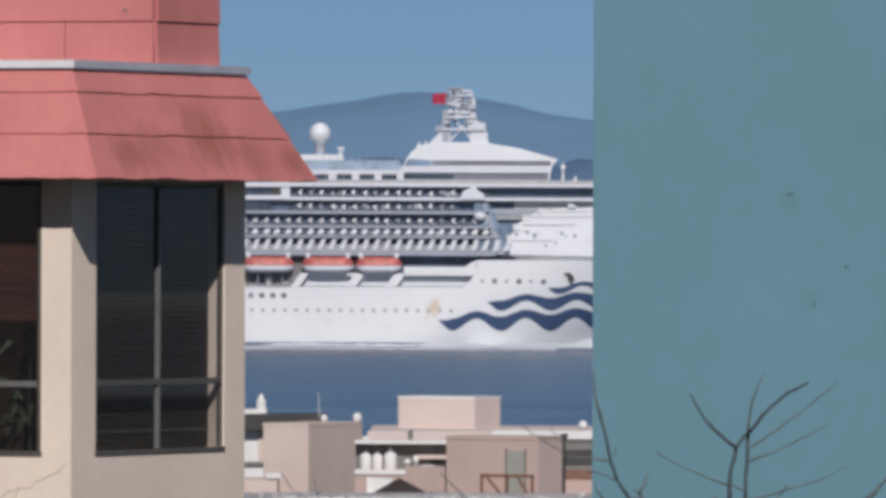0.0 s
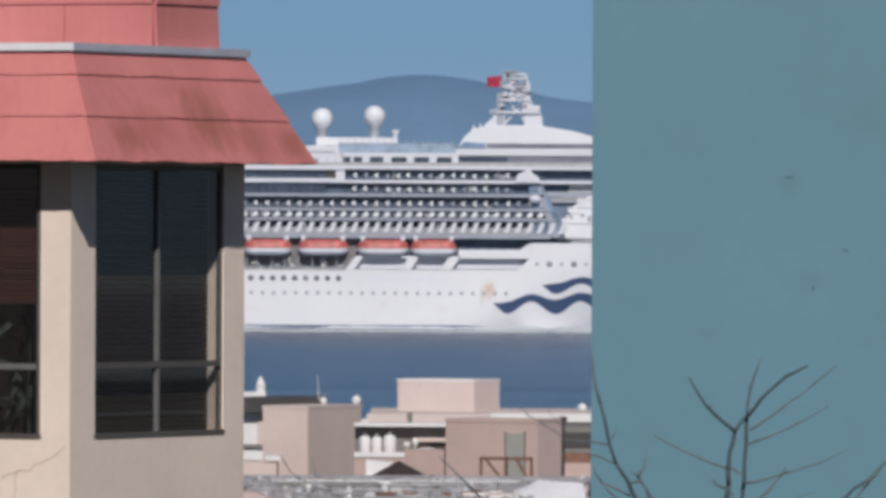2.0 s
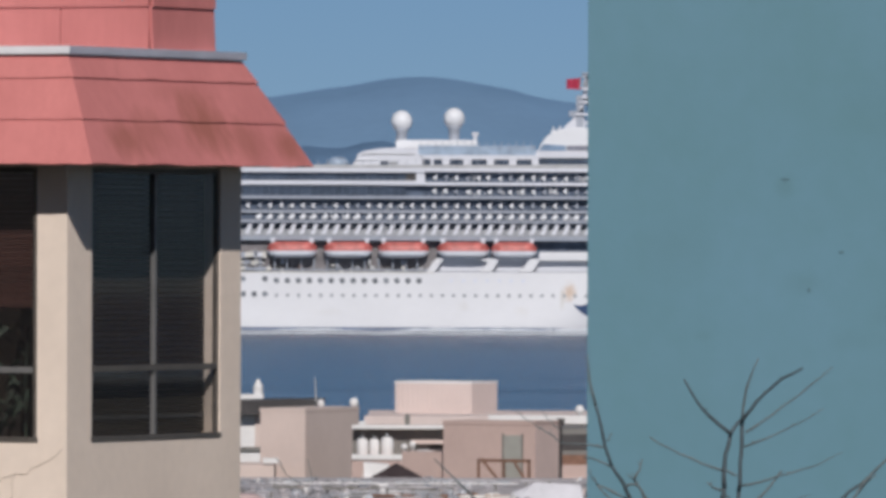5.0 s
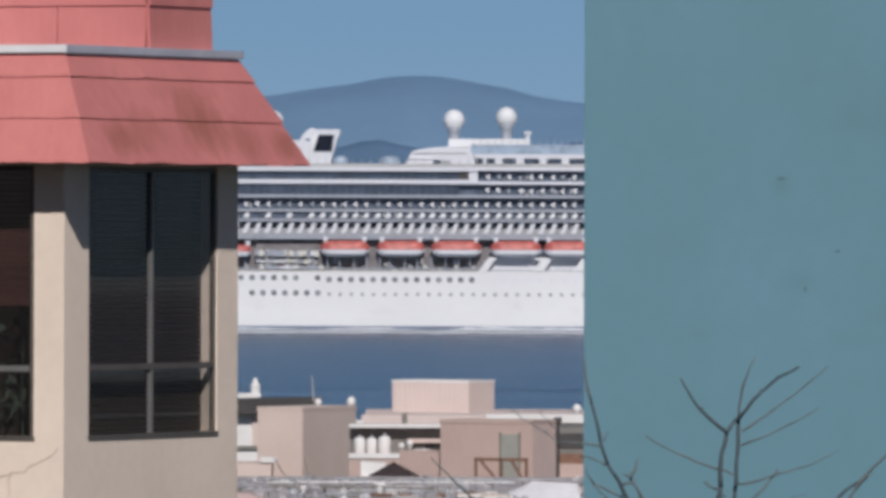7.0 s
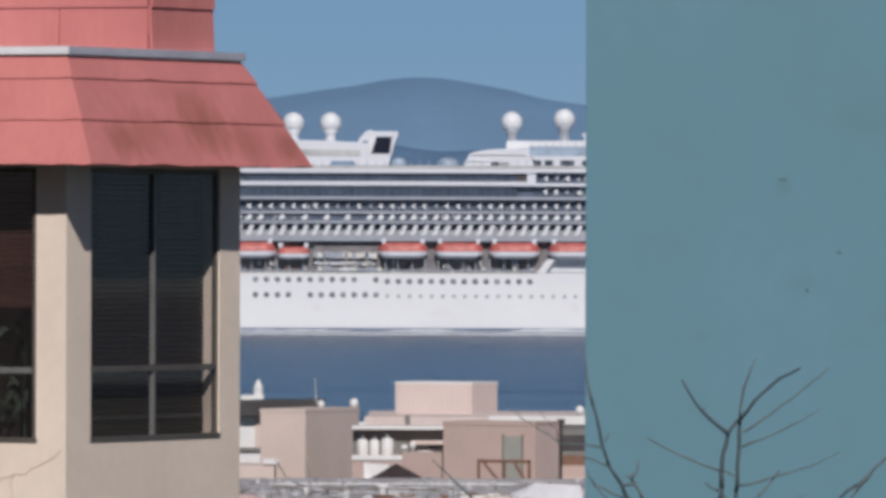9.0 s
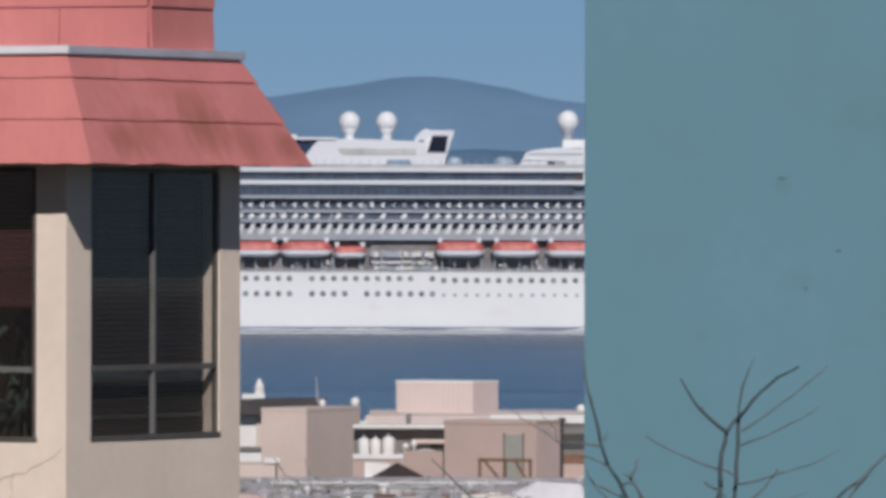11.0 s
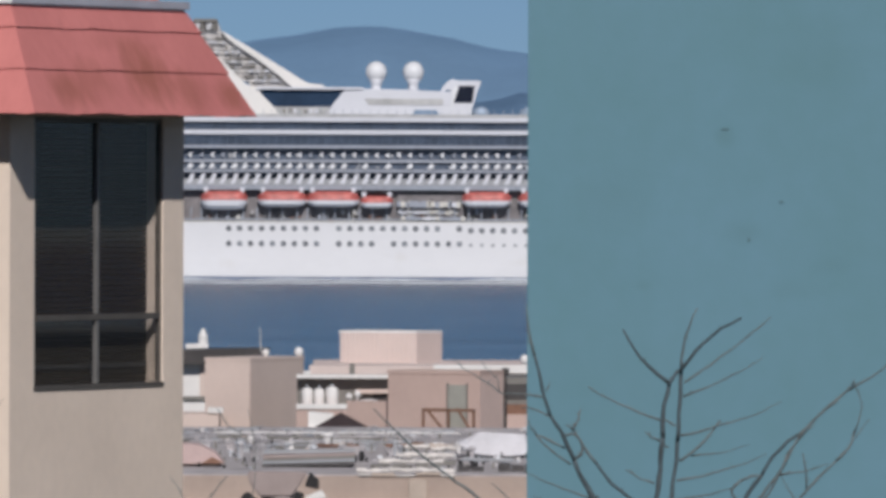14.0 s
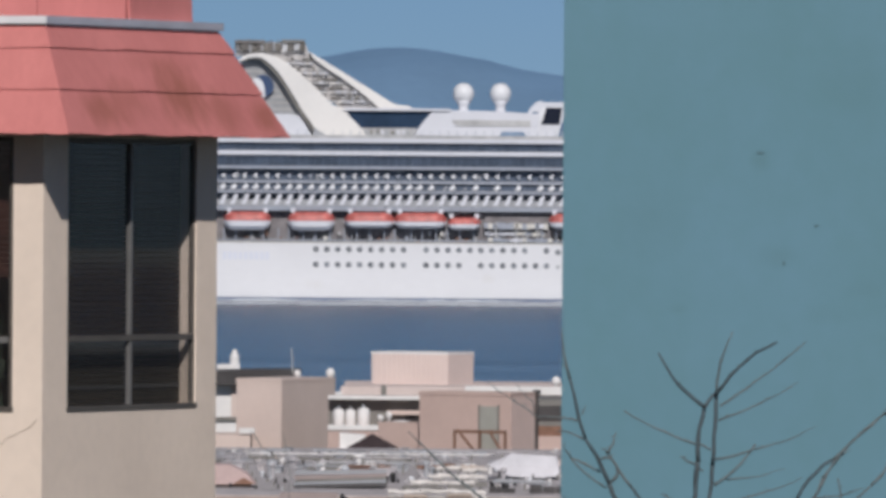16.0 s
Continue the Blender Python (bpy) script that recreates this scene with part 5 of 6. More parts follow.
    slab(bm, ((29.778, 17.778), (31.333, 17.778), (27.333, 27.778), (26.667, 27.778)), -17.3, 17.3)
    part("raked_strut", bm, DECK_WHITE, core)
    bm = bmesh.new()
    slab(bm, ((22.222, 28.444), (27.333, 28.444), (26.889, 29.778), (25.778, 30.444), (25.333, 31.333), (24.444, 30.889), (22.889, 30.222)), -17.9, -12)
    part("bridge_wing", bm, WHITE, core, bevel=0.15)
    bm = bmesh.new()
    lathe(bm, ((0.6, 24.556), (1.2, 24.889), (1.3, 25.556), (0.5, 26.111)), 26.333, -17.6, 14)
    part("lamp_housing", bm, WHITE, core, smooth=True)
    # bridge house
    block("bridge_house", SHIP_GLASS, core, END, 60.111, -15.2, 15.2, 26.222, 31.111)
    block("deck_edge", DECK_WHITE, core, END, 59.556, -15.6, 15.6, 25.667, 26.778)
    block("deck_edge", GREY_STEEL, core, END, 59.333, -15.4, 15.4, 24.667, 25.667)
    block("bridge_screen", LATTICE, core, 33.0, 60.0, -15.35, 15.35, 26.778, 28.3, "pale grey screen below the bridge")
    block("forward_glazing", SLATE, core, END, 42.0, -14.5, 14.5, 16.667, 26.222, "slate glass front under the bridge")
    # white fore body
    bm = bmesh.new()
    slab(bm, ((29.778, 17.333), (70.667, 16.667), (68.444, 21.111), (60.667, 26.444), (47.889, 27.111), (40.667, 26.778), (37.111, 26), (34.222, 24.444), (32.667, 22.222), (31.333, 18.667)), -16.3, 16.3)
    part("fore_body", bm, BRIGHT, core, "rounded white forward house", bevel=0.4)
    # grey strip painted as the shadow line under the fore body
    bm = bmesh.new()
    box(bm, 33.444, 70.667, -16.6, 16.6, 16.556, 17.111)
    part("painted_shadow_gap", bm, GREY_STEEL, core)
    for a, b, z in ((34.556, 45.111, 23.556), (36.222, 52.889, 25.111), (32.889, 40.667, 20.444), (38.444, 60.667, 26.222)):
        block("trim_rail", LATTICE, core, a, b, -16.42, -16.25, z, z + 0.18)
    for i in range(12):
        w = rng.uniform(0.3, 0.9)
        x, z = 33.111 + rng.uniform(0, 16), 18.667 + rng.uniform(0, 7)
        block("deck_fitting", rng.choice((CREAM_STEEL, DECK_WHITE, WHITE)), core, x, x + w, -16.4, -16.25, z, z + rng.uniform(0.25, 0.7))
    for x, z, w, h in ((31.6, 20.6, 1.6, 0.8), (32.8, 22.6, 1.5, 0.9), (34.6, 24.5, 1.8, 0.8), (37.6, 26.0, 2.0, 0.7), (43.5, 27.0, 1.6, 0.6)):
        block("deck_step", BRIGHT, core, x, x + w, -16.5, -15.0, z, z + h, bevel=0.08)
        block("step_rail", CREAM_STEEL, core, x, x + w * 0.7, -16.52, -16.4, z + h, z + h + 0.3)
    for u, v in ((0, 0), (2.2, 0.4), (3.6, -0.5), (9, 0.2), (11.5, -0.3)):
        again("porthole", small, core, pose(33.444 + u, -16.36, 21.778 + v))

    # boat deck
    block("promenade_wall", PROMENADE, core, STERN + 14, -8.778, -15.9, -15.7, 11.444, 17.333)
    block("promenade_wall", WHITE, core, -8.778, 25.667, -16.4, -15.7, 11.444, 13.889, "pale promenade wall")
    bm = bmesh.new()
    slab(bm, ((-8.667, 13.556), (25.333, 13.556), (25.333, 14), (-8.667, 14)), -17.95, -17.3)
    part("promenade_rail", bm, HULL, core)
    bm = bmesh.new()
    slab(bm, ((11.333, 13.667), (25.667, 13.667), (25.667, 16.667), (24.667, 16.222), (23.333, 15.333), (11.333, 15.333)), -18.0, -17.4)
    part("bulwark", bm, HULL, core)
    for u0, u1 in ((-9.778, -8), (0.889, 3.111), (8.667, 11.111)):
        bm = bmesh.new()
        slab(bm, ((u0 - 1.2, 11.222), (u1 - 1.2, 11.222), (u1 + 0.6, 14), (u0 + 0.9, 14)), -18.0, -17.2)
        part("promenade_pier", bm, HULL, core)
    bm = bmesh.new()
    slab(bm, ((23.111, 11.333), (25.667, 11.333), (25.667, 13.556), (25.111, 13.556)), -18.0, -17.3)
    part("promenade_pier", bm, HULL, core)
    bm = bmesh.new()
    box(bm, -0.12, 0.12, -0.1, 0.1, 0, 2.667)
    post = mesh("promenade_post", bm, DECK_WHITE)
    for i in range(40):
        again("promenade_post", post, core, pose(-113.778 + i * 2.6 + rng.uniform(-0.4, 0.4), -17.3, 11.333))
    block("promenade_hand_rail", DECK_WHITE, core, STERN + 14, -9.333, -17.9, -17.8, 11.556, 11.833)
    block("rubbing_strake", CREAM_STEEL, core, STERN + 10, -9.333, -18.06, -17.9, 11.111, 11.333)
    for i in range(90):
        w, h = rng.uniform(0.2, 0.9), rng.uniform(0.4, 1.3)
        x, z = -113.778 + rng.uniform(0, 104), 11.333 + rng.choice((0, 0, 0, 1.2)) + rng.uniform(0, 0.3)
        block("deck_gear", rng.choice((DECK_WHITE, GREY_STEEL, BROWN, LATTICE, CREAM_STEEL, TAR)), core, x, x + w, -17.1, -16.2, z, z + h)
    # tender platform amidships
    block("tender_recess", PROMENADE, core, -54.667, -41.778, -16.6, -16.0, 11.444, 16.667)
    for z0, z1, y, u0, n in ((14.111, 15.222, -17.9, -54.889, 15), (11.556, 12.222, -18.0, -54, 15), (12.889, 13.333, -17.2, -54.667, 14)):
        for k in range(n):
            x = u0 + k * 0.84
            block("tender_platform", rng.choice((WHITE, CREAM_STEEL, DECK_WHITE)), core, x, x + 0.83, y, -16.3, z0 + rng.uniform(-0.12, 0.1), z1 + rng.uniform(-0.2, 0.2), bevel=0.06)
    for i in range(3):
        block("davit", LATTICE, core, -52.667 + i * 4.1, -52.667 + i * 4.1 + 0.3, -17.9, -17.4, 12.222, 15.556)

    # lifeboats
    def lifeboat(x0, x1, z0, z1, canopy):
        L, c = (x1 - x0) / 2, (x0 + x1) / 2
        zm = z1 - 1.72 if z1 > 17 else z0 + (z1 - z0) * 0.46
        def shell(bm, lower):
            n = 14
            rings = []
            for i in range(n + 1):
                f = -1 + 2 * i / n
                w = 1.9 * (1 - abs(f) ** 7) + 0.05
                x = f * L
                if lower:
                    keel = z0 + (zm - z0) * 0.7 * abs(f) ** 7
                    ring = [(x, -w, zm), (x, -w, zm * 0.4 + keel * 0.6), (x, -w * 0.55, keel), (x, w * 0.55, keel), (x, w, zm)]
                else:
                    top = z1 - (z1 - zm) * 0.6 * abs(f) ** 8
                    ring = [(x, -w * 1.03, zm), (x, -w * 0.98, zm + (top - zm) * 0.6), (x, -w * 0.55, top), (x, w * 0.55, top), (x, w, zm)]
                rings.append([bm.verts.new(p) for p in ring])
            for a, b in zip(rings, rings[1:]):
                for k in range(4):
                    bm.faces.new((a[k], b[k], b[k + 1], a[k + 1]))
            bm.faces.new(rings[0]), bm.faces.new(rings[-1][::-1])
        bm = bmesh.new()
        shell(bm, True)
        boat = part("lifeboat", bm, WHITE, ship, "white lifeboat with an orange canopy")
        boat.matrix_basis = pose(c, -17.6, 0)
        bm = bmesh.new()
        shell(bm, False)
        part("canopy", bm, canopy, boat, "orange lifeboat canopy", smooth=True)
        for s in (-0.78, 0.78):
            bm = bmesh.new()
            slab(bm, ((s * L - 0.35, z1 - 0.2), (s * L + 0.35, z1 - 0.2), (s * L + 0.5, z1 + 0.75), (s * L - 0.5, z1 + 0.75)), -0.9, 1.4)
            part("davit", bm, WHITE, boat)

    for a, b in ((-118.222, -109), (-106, -96.778), (-93.444, -84.222), (-82.222, -72.556), (-72.556, -62.222), (-42.111, -32.333), (-31, -21.444), (-20.333, -10.333), (-8.667, 1.444), (1.889, 10.889)):
        lifeboat(a, b, 14.1 if a > -83 else 13.55, 17.2, ORANGE)
    lifeboat(-62, -55.556, 13.889, 16.333, ORANGE)

    # ---- top decks
    top = block("sun_deck", GREY_STEEL, ship, STERN + 12, 60.111, -17, 17, 32.111, 32.389, "grey open top deck")
    def plate(name, mat, pts, y0, y1, label="", bevel=0.0, parent=ship):
        bm = bmesh.new()
        slab(bm, pts, y0, y1)
        return part(name, bm, mat, parent, label, bevel)
    bm = bmesh.new()
    box(bm, -0.06, 0.06, -0.05, 0.05, 32.222, 33.333)
    rp = mesh("rail_post", bm, DECK_WHITE)
    for i in range(60):
        again("rail_post", rp, top, pose(-100.444 + i * 1.75, -17.1, 0))
    # dome over the forward lounge
    house = plate("mast_house", BRIGHT, ((9.333, 30.444), (39.778, 30.667), (40.444, 34.667), (41.778, 36), (38.444, 36.889), (34, 38.111), (27.333, 39.222), (17.889, 39.333), (14.556, 38.667), (12.667, 37.333), (11.556, 35.556), (10.444, 33.111)), -11, 11, "rounded white house under the mast", 0.2)
    block("window_band", BAND_PALE, house, 16.778, 40.222, -11.15, 11.15, 34.75, 35.7)
    block("window_band", BAND_GLASS, house, 11.111, 21.0, -11.15, 11.15, 32, 33.0)
    block("window_band", BAND_PALE, house, 21.0, 39.778, -11.15, 11.15, 32, 33.0)
    plate("dome_glazing", PALE_BLUE, ((11.3, 34.7), (16.6, 34.7), (16.6, 35.7), (12.2, 36.0)), -11.2, -10.9, "", 0, house)
    block("sun_visor", WHITE, house, 10.444, 39.889, -11.6, 11.6, 33.222, 34.5, bevel=0.1)
    house.location.z = 0.6
    wall = block("cabin_wall", WHITE, ship, -12.5, 11.222, -14, 14, 32.333, 34.333, "white cabin wall with dark windows")
    for a, b in ((-11.444, -10), (-9.444, -7.778), (-6.333, -3.556), (-2, 1), (2.444, 5.444), (6.889, 9.889)):
        block("window", BAND_GLASS, wall, a, b, -14.1, -13.8, 32.4, 33.5, bevel=0.1)
    block("glass_screen", HAZE_GLASS, top, -12.444, 10.667, -13.8, -13.6, 34.333, 36.222)
    for i in range(16):
        again("rail_post", rp, top, pose(-12 + i * 1.45, -13.8, 3.778))
    # dome platform
    block("platform", BRIGHT, top, -16.889, -0.889, -9, 9, 35.556, 37.35, bevel=0.1)
    plate("platform_support", WHITE, ((-16.444, 33.889), (-10.444, 33.889), (-12.889, 35.778), (-16.667, 35.778)), -9, 9)
    bm = bmesh.new()
    tube(bm, [Vector((-1.333, -8, 36.444)), Vector((-1.222, -8, 38.889))], [0.55, 0.3], 8)
    box(bm, -1.889, -0.556, -8.5, -7.5, 38.222, 38.889)
    part("short_mast", bm, WHITE, top)
    dc = plate("deck_cabin", WHITE, ((-25.74, 31.58), (-25.4, 32.48), (-24.73, 33.37), (-24.39, 34.49), (-23.49, 35.05), (-22.15, 35.28), (-19.91, 35.61), (-17.89, 35.73), (-16.32, 35.84), (-13.18, 35.39), (-12.51, 34.72), (-11.72, 34.16), (-11.16, 31.58)), -14.2, 8, "stepped white deck cabin", 0.2)
    block("window", BAND_GLASS, dc, -20.02, -18.34, -14.3, -14.1, 32.03, 33.15, bevel=0.1)
    block("window", GREY_STEEL, dc, -18.11, -16.54, -14.3, -14.1, 32.14, 33.04, bevel=0.1)
    block("deck_step", BRIGHT, dc, -24.84, -20.47, -14.5, -14.0, 33.26, 33.6, bevel=0.08)
    block("deck_step", LATTICE, dc, -23.72, -13.18, -14.4, -14.0, 34.38, 34.61, bevel=0.05)
    for u in (-28.4, -38.2):
        bm = bmesh.new()
        r = 2.2 if u > -30 else 1.7
        lathe(bm, ((r, 32.111), (r * 0.97, 33.0), (r * 0.8, 33.5), (r * 0.5, 33.9), (r * 0.1, 34.0)), u, -5, 18)
        part("drum", bm, HAZE_GLASS, top, smooth=True)
    for u, v, foot in ((-15.8, 41.1, 36.667), (-5.4, 41.65, 36.667), (-59, 40.85, 37.2), (-51.667, 40.85, 37.2)):
        d = new("radar_dome")
        d.parent = ship
        d["label"] = "white satellite dome on a pedestal"
        bm = bmesh.new()
        bmesh.ops.create_uvsphere(bm, u_segments=24, v_segments=16, radius=2.08, matrix=Matrix.Translation((u, -5, v)))
        part("dome", bm, BRIGHT, d, smooth=True)
        bm = bmesh.new()
        w = 1.05 if u > -30 else 0.95
        lathe(bm, ((w * 1.35, foot), (w, foot + 0.4), (w, v - 2.3), (1.55, v - 1.4)), u, -5, 16)
        part("pedestal", bm, DECK_WHITE if u > -30 else WHITE, d, smooth=True)
    # mast
    mast = new("mast")
    mast.parent = ship
    mast.location.z = 0.55
    mast["label"] = "white lattice mast with platforms and radar bars"
    cx = 22.333
    def beam(pts, r, mat=WHITE, name="beam"):
        bm = bmesh.new()
        tube(bm, [Vector(p) for p in pts], [r] * len(pts), 6)
        part(name, bm, mat, mast)
    for y in (-4, 0):
        beam(((17.333, y, 39.111), (20.333, y, 44.444), (20.889, y, 49.556)), 0.42)
        beam(((27.778, y, 39.111), (25.111, y, 44.444), (24.444, y, 49.556)), 0.36)
        beam(((19.778, y, 39.111), (24.667, y, 44.444)), 0.22)
        beam(((25.333, y, 39.111), (20.667, y, 44.444)), 0.22)
        beam(((20.444, y, 44.667), (24.667, y, 47.111)), 0.2)
        beam(((24.889, y, 44.667), (20.667, y, 47.111)), 0.2)
        beam(((22.667, y, 44.444), (22.667, y, 49.778)), 0.28)
    for z, a, b in ((39.111, 16.222, 28), (42, 18.667, 27.333), (44.444, 19.333, 25.556), (45.444, 19.778, 24.444), (47.111, 19.778, 24.889), (48.667, 20.222, 24.667), (49.556, 20, 24.444)):
        block("platform", WHITE, mast, a, b, -5, 1, z - 0.22, z + 0.22)
    plate("base_house", WHITE, ((24.222, 39.111), (27.778, 39.111), (27.778, 41.333), (26.889, 42.444), (24.222, 42.444)), -4.4, 1, "", 0.2, mast)
    plate("base_house", WHITE, ((16.222, 39.111), (20.444, 39.111), (20.444, 41.778), (19, 41.778), (16.889, 40)), -4.4, 1, "", 0.2, mast)
    for u, z in ((21.222, 50), (23.111, 47.556), (24, 46)):
        beam(((u - 1.4, -5.2, z), (u + 1.6, -5.2, z + 0.1)), 0.25, DECK_WHITE, "radar_bar")
    beam(((19.333, -3, 46.667), (19.778, -3, 49.556)), 0.12, DECK_WHITE, "flag_pole")
    bm = bmesh.new()
    n = 8
    a, b = [], []
    for i in range(n + 1):
        f = i / n
        x, y = 19.667 - f * 2.8, -3 + 0.35 * math.sin(f * 7)
        a.append(bm.verts.new((x, y, 46.889 + 0.2 * f))), b.append(bm.verts.new((x, y, 49.222 - 0.25 * f)))
    for i in range(n):
        bm.faces.new((a[i], a[i + 1], b[i + 1], b[i]))
    ob = part("flag", bm, FLAG_RED, mast, "red flag streaming aft")
    md = ob.modifiers.new("thick", "SOLIDIFY")
    md.thickness = 0.06
    for u, z in ((14.222, 40), (15.556, 40.222), (42.667, 36), (45.111, 33.333)):
        bm = bmesh.new()
        tube(bm, [Vector((u, -8, 32.222)), Vector((u, -8, z))], [0.3, 0.16], 6)
        box(bm, u - 0.5, u + 0.5, -8.4, -7.6, z - 1.2, z - 0.7)
        part("whip_post", bm, BRIGHT, top)
    for x0, x1, z0, z1 in ((18.778, 20.222, 39.111, 45.778), (23.778, 25.333, 42.222, 48), (21.333, 22.444, 44.444, 48.889), (25.333, 27.333, 42.222, 43.333), (17.333, 19.111, 41.556, 42.667)):
        block("equipment_locker", rng.choice((WHITE, DECK_WHITE)), mast, x0, x1, -4.6, -1, z0, z1, bevel=0.1)
    for i in range(26):
        z = rng.uniform(42.667, 49.556)
        w = rng.uniform(0.3, 1.0)
        x = 22.556 + rng.uniform(-2.4, 2.2) * (1.25 - (z - 42.667) / (49.556 - 42.667) * 0.4)
        block("aerial_fitting", rng.choice((WHITE, WHITE, GREY_STEEL, DECK_WHITE)), mast, x - w / 2, x + w / 2, -5.3, -4.7, z, z + rng.uniform(0.3, 0.9), bevel=0.05)
    # movie screen
    scr = plate("screen_frame", WHITE, ((-46.25, 31.8), (-45.46, 33.37), (-44.34, 35.39), (-44.12, 37.18), (-45.02, 37.41), (-45.69, 36.74), (-46.36, 36.74), (-45.91, 37.86), (-44.79, 39.09), (-43.9, 39.54), (-43, 39.2), (-38.29, 39.2), (-38.4, 38.31), (-38.96, 37.07), (-39.41, 35.39), (-39.97, 33.6), (-40.31, 31.8)), -6, 2, "white frame of the open-air screen", 0.12)
    plate("screen", SCREEN, ((-43.67, 34.83), (-39.97, 34.83), (-39.52, 38.14), (-42.66, 38.14)), -6.12, -5.9, "dark screen", 0, scr)
    plate("screen_brace", BRIGHT, ((-45.46, 32.03), (-44.57, 32.03), (-42.66, 37.86), (-43.22, 38.31), (-43.9, 37.41)), -6.3, -6.05, "", 0.08, scr)
    # long house aft of the screen
    lh = plate("games_house", WHITE, ((-69.22, 32.31), (-44.444, 32.222), (-43.778, 36.889), (-53.778, 37.333), (-63.556, 37.5), (-65.07, 37.46)), -8.5, 8, "long white deckhouse", 0.2)
    # proud grey plate, painted as the shade of a recess
    plate("recess_shade_plate", LATTICE, ((-60.444, 34.333), (-45.778, 34.333), (-45.778, 35.556), (-61.333, 35.556)), -8.65, -8.4, "", 0, lh)
    plate("small_house", PALE_BLUE, ((-52, 32.222), (-46.444, 32.222), (-47.111, 33.333), (-51.333, 33.333)), -8.8, -8.4, "", 0, lh)
    # blue glazed court
    ct = plate("glazed_court", SHIP_BLUE, ((-82.33, 33.65), (-65.96, 33.65), (-64.06, 37.58), (-83, 37.58)), -8.0, 6, "dark blue glazed court")
    plate("court_wall", LATTICE, ((-79.19, 32.08), (-67.76, 32.08), (-68.32, 33.88), (-79.53, 33.88)), -8.3, 5, "low pale wall along the court", 0, ct)
    for i in range(9):
        u = -78.52 + i * 1.05 + rng.uniform(-0.2, 0.2)
        block("court_seat", rng.choice((SHADE, GREY_STEEL, WHITE)), ct, u, u + rng.uniform(0.5, 0.8), -8.5, -8.25, 32.64, 32.64 + rng.uniform(0.6, 1.1), bevel=0.06)
    plate("court_rail", WHITE, ((-82.667, 37.3), (-61.556, 37.3), (-61.556, 37.75), (-82.667, 37.85)), -8.9, 6, "", 0, ct)
    # funnel: sweeping white arm, grey louvres, lattice stair above
    fn = plate("funnel", FUNNEL_CREAM, ((-77.96, 32.08), (-78.3, 32.87), (-80.09, 34.77), (-81.66, 36.34), (-82.11, 37.24), (-83, 37.8), (-84.8, 38.36), (-86.48, 40.04), (-88.16, 41.72), (-89.84, 43.29), (-91.52, 44.75), (-93.2, 46.1), (-94.89, 47.22), (-96.23, 47.89), (-97.69, 48.34), (-99.03, 48.56), (-100.49, 48.51), (-101.84, 48.23), (-102.84, 47.78), (-103.63, 47.1), (-103.18, 46.71), (-102.06, 47.27), (-100.72, 47.61), (-99.37, 47.61), (-98.47, 47.22), (-97.46, 46.43), (-96.34, 45.42), (-95.22, 44.08), (-94.21, 42.62), (-93.2, 41.05), (-92.2, 39.37), (-91.19, 37.69), (-89.84, 35.78), (-88.5, 33.88), (-87.26, 32.08)), -8.5, 8, "sweeping white funnel arm", 0.12)
    plate("funnel_casing", LATTICE, ((-112.82, 32.08), (-87.26, 32.08), (-90.4, 36.34), (-93.76, 41.84), (-96.01, 44.86), (-98.25, 46.99), (-99.59, 47.44), (-101.05, 47.44), (-102.73, 46.77), (-112.82, 37.24)), -6, 6, "grey louvred casing", 0, fn)
    # dark plate that stands for the shaded gap along the arm
    plate("casing_gap_shade", SHADE, ((-87.82, 32.08), (-87.15, 32.08), (-88.5, 33.88), (-89.84, 35.78), (-91.19, 37.69), (-92.2, 39.37), (-93.2, 41.05), (-94.21, 42.62), (-95.22, 44.08), (-96.34, 45.42), (-97.46, 46.43), (-98.47, 47.22), (-99.37, 47.66), (-100.72, 47.66), (-102.06, 47.33), (-102.06, 46.99), (-100.72, 47.33), (-99.48, 47.27), (-98.7, 46.77), (-97.8, 45.98), (-96.68, 44.86), (-95.67, 43.63), (-94.66, 42.17), (-93.65, 40.6), (-92.64, 38.81), (-91.64, 37.13), (-90.4, 35.45)), -8.0, -6.02, "dark strip painted as the shade beside the arm", 0, fn)
    plate("casing_foot", WHITE, ((-102.73, 32.08), (-88.83, 32.08), (-90.29, 34.55), (-91.52, 36.23), (-93.54, 36.57), (-102.73, 36.57)), -8.2, -6.1, "white plating at the foot of the casing", 0, fn)
    # grey plate painted as the shade at the arm's foot
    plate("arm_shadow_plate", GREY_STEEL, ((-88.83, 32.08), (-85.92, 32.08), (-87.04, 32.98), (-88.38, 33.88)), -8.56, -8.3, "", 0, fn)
    for i in range(17):
        z = 36.79 + i * 0.62
        x1 = -90.63 - (z - 36.79) * 0.74 - 0.5
        block("louvre", (GREY_STEEL, FUNNEL_GREY)[i % 2], fn, -109.333, x1, -6.25, -6.0, z, z + 0.22)
    bm = bmesh.new()
    bmesh.ops.create_cone(bm, cap_ends=True, segments=28, radius1=2.2, radius2=2.2, depth=0.3, matrix=Matrix.Translation((-98.7, -6.9, 42.06)) @ Matrix.Rotation(radians(90), 4, "X"))
    emblem = part("emblem", bm, NAVY, fn, "round dark blue emblem")
    plate("emblem_patch", BRIGHT, ((-100.83, 43.07), (-100.27, 43.63), (-99.59, 43.63), (-98.7, 42.84), (-98.36, 41.72), (-98.25, 39.93), (-98.7, 39.71), (-99.59, 40.6), (-100.72, 41.72)), -7.3, -7.0, "", 0, emblem)
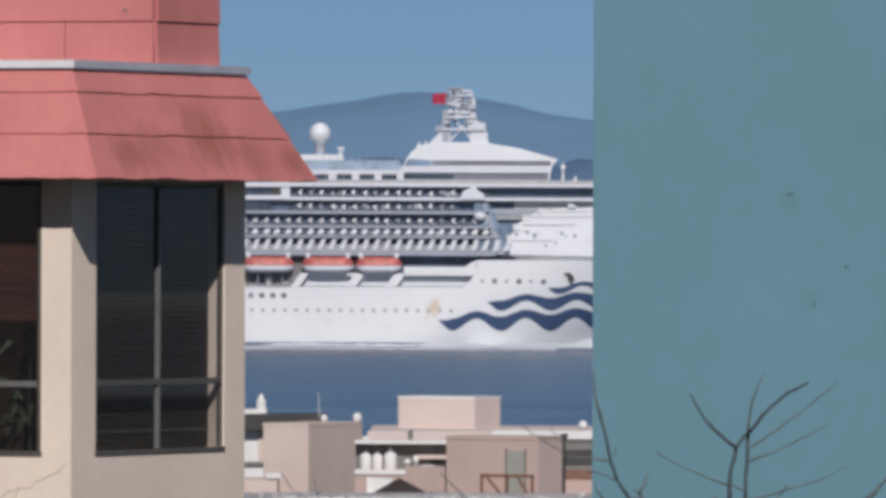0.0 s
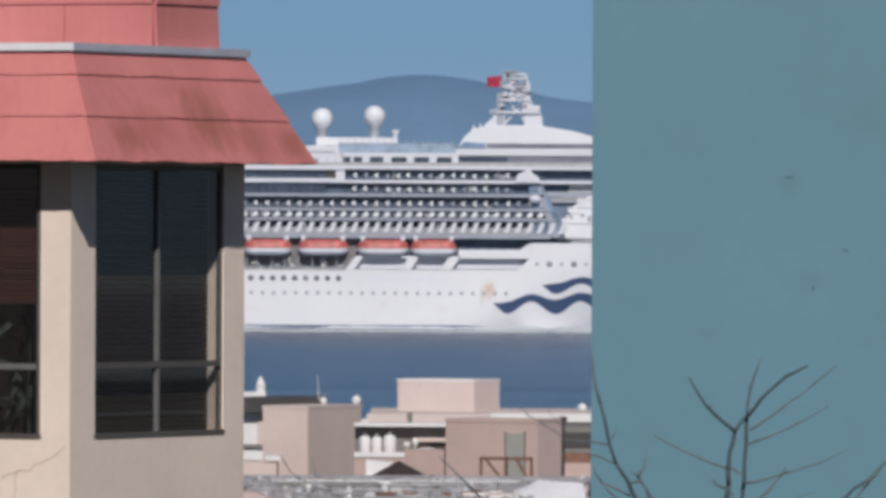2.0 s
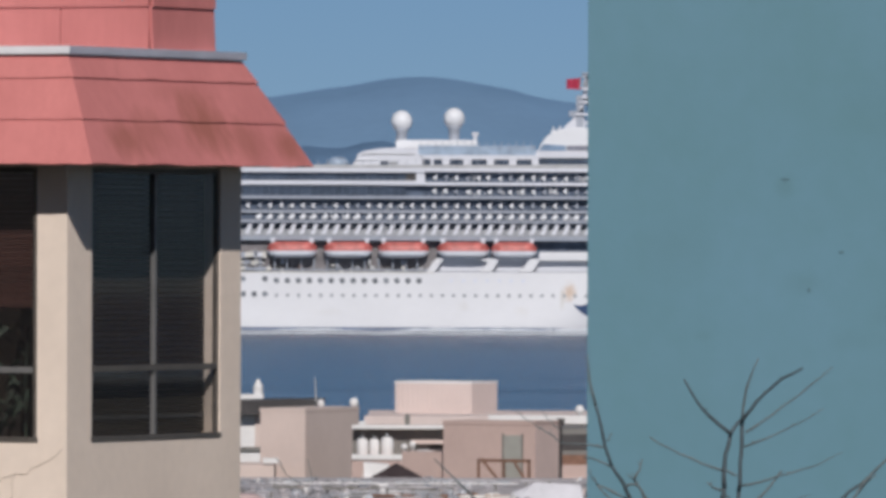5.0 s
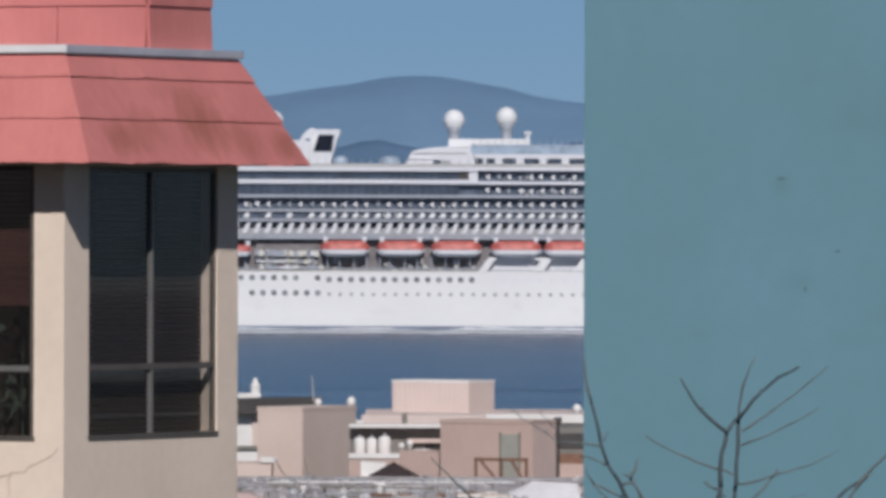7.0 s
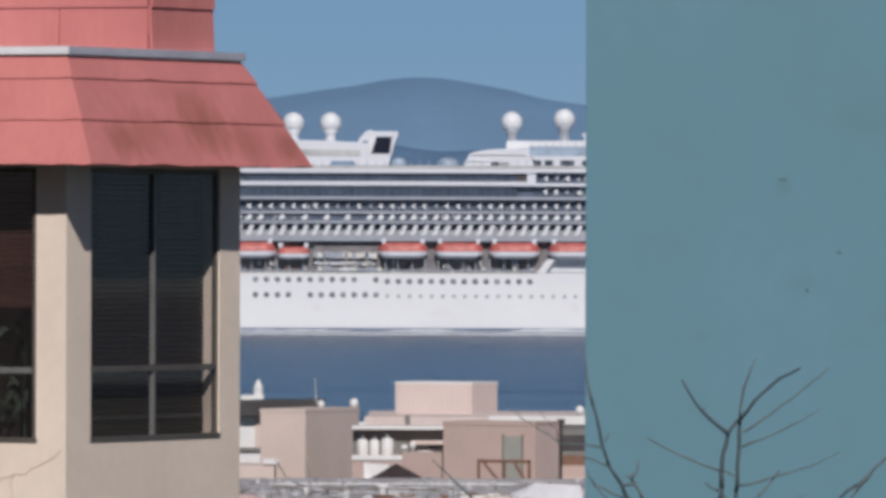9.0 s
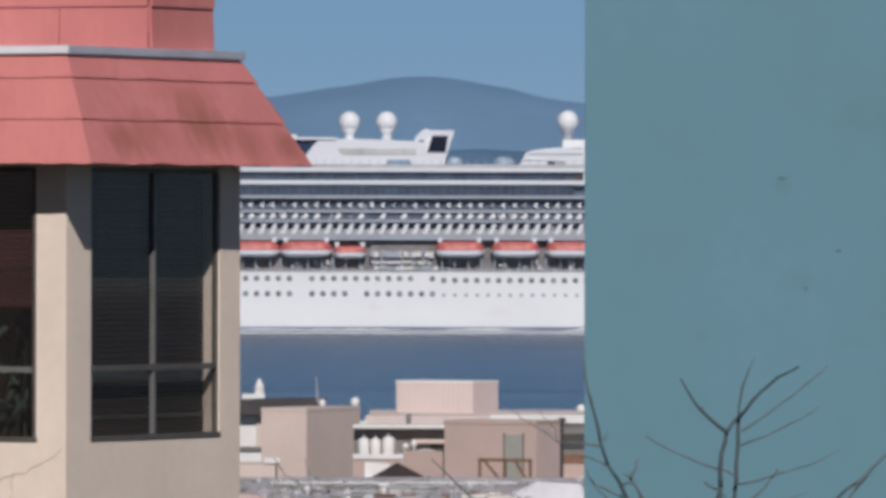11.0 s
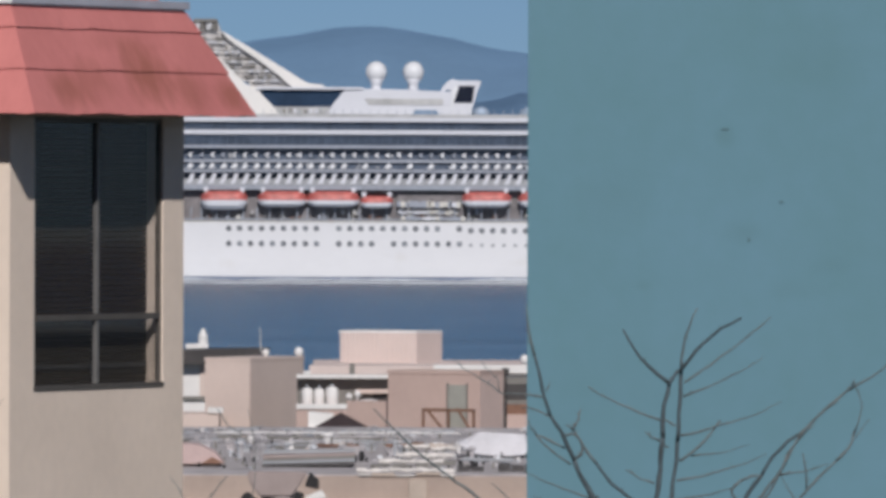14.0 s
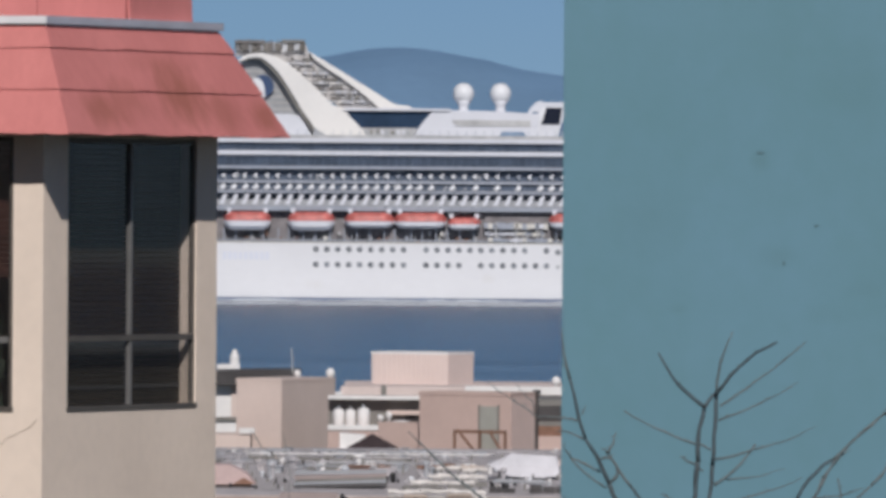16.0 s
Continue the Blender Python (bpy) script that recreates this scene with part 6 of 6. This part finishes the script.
    plate("lattice_web", FUNNEL_GREY, ((-83, 37.58), (-72.47, 37.58), (-79.19, 41.72), (-88.16, 47.55), (-89.84, 48.9), (-90.4, 50.69), (-104.08, 50.69), (-104.08, 48), (-101.84, 48.11), (-99.03, 48.45), (-96.23, 47.78), (-93.2, 45.98), (-89.84, 43.18), (-86.48, 39.93)), -5, 5, "pale grey lattice stair above the arm", 0, fn)
    # broad white stringer down the stair
    plate("stringer", FUNNEL_CREAM, ((-89.73, 49.01), (-88.61, 48.34), (-83.68, 45.37), (-78.07, 41.95), (-73.59, 39.15), (-72.13, 38.47), (-69.33, 38.25), (-69.33, 37.69), (-75.6, 37.69), (-77.51, 39.37), (-80.09, 41.39), (-83.12, 43.63), (-86.48, 45.76), (-88.61, 47.33)), -6.2, -5.02, "broad white stair stringer", 0.15, fn)
    # landings and dark openings on the lattice
    for x0, x1, y in ((-93.99, -88.61, 46.99), (-92.2, -85.69, 45.09), (-89.73, -82.33, 43.18), (-87.94, -80.09, 41.39), (-85.25, -77.4, 39.48)):
        n = int((x1 - x0) / 0.75)
        for k in range(n):
            u = x0 + (x1 - x0) * k / n
            block("opening", rng.choice((SHADE, GREY_STEEL, SHADE, GRILLE, FUNNEL_GREY, LATTICE)), fn, u, u + rng.uniform(0.5, 1.1), -5.45, -4.9, y + rng.uniform(-0.1, 0.2), y + rng.uniform(0.4, 0.75), bevel=0.05)
            block("step", rng.choice((WHITE, LATTICE, FUNNEL_CREAM)), fn, u - rng.uniform(0, 0.3), u + rng.uniform(0.3, 0.8), -6.0, -5.0, y - rng.uniform(0.5, 0.7), y - 0.25)
    # rank of exhaust pipes over the arm
    for i in range(30):
        u = -104.3 + i * 0.47
        # lit pipes have their brightness put in as white paint
        lit = i > 17 and i % 5 in (0, 1)
        block("exhaust_pipe", BRIGHT if lit else (GRILLE, SHADE, GRILLE, GREY_STEEL, SHADE)[(i * 3) % 5], fn, u, u + rng.uniform(0.26, 0.44), -6 - rng.uniform(0, 0.5), -4.6, 48.67 + rng.uniform(0, 0.6), 51.03 + rng.uniform(-0.35, 0.25), bevel=0.05)
    block("exhaust_hood", GRILLE, fn, -104.19, -98.25, -6.6, -4.6, 50.36, 51.14, bevel=0.1)
    block("exhaust_hood", SHADE, fn, -95.11, -90.63, -6.6, -4.6, 50.58, 51.25, bevel=0.1)

    # broken water along the hull and at the bow
    rng = random.Random(9)
    def foam(name, x0, x1, y0, y1, h, seed):
        bm = bmesh.new()
        nx = int((x1 - x0) / 1.2)
        g = []
        for j in range(5):
            f = j / 4
            line = []
            for i in range(nx + 1):
                x = x0 + (x1 - x0) * i / nx
                crest = math.sin(f * math.pi) * h * max(0.12, 0.55 + 0.9 * noise.noise(Vector((x * 0.09, seed, f))) + 0.5 * noise.noise(Vector((x * 0.5, seed + 3, f * 2))))
                line.append(bm.verts.new((x, y0 + (y1 - y0) * f + noise.noise(Vector((x * 0.2, f, seed))) * 0.8, -0.25 + crest)))
            g.append(line)
        for a, b in zip(g, g[1:]):
            for i in range(nx):
                bm.faces.new((a[i], b[i], b[i + 1], a[i + 1]))
        tagged(part(name, bm, FOAM, ship, "broken white water along the hull", smooth=True), kind="stuff")
    foam("wake_foam", -116, 24, -26, -19.5, 0.50, 1)
    # this strip also stands for the pale hull mirrored in the water
    foam("wake_foam", -116, 40.667, -100, -55, 0.30, 2)
    foam("bow_wave", 14.556, 66.222, -62, -20, 0.5, 7)
    foam("bow_wave", 24, 66.222, -25, -13, 1.5, 5)
    return ship


SHIP = build_ship()


# ---------------------------------------------------------------- what moves
def motions():
    walk(SHIP, [(t, pose(5.444 * (t - 3.5), 2013, 0.22)) for t in (0, 4, 8, 12, 16)])


motions()
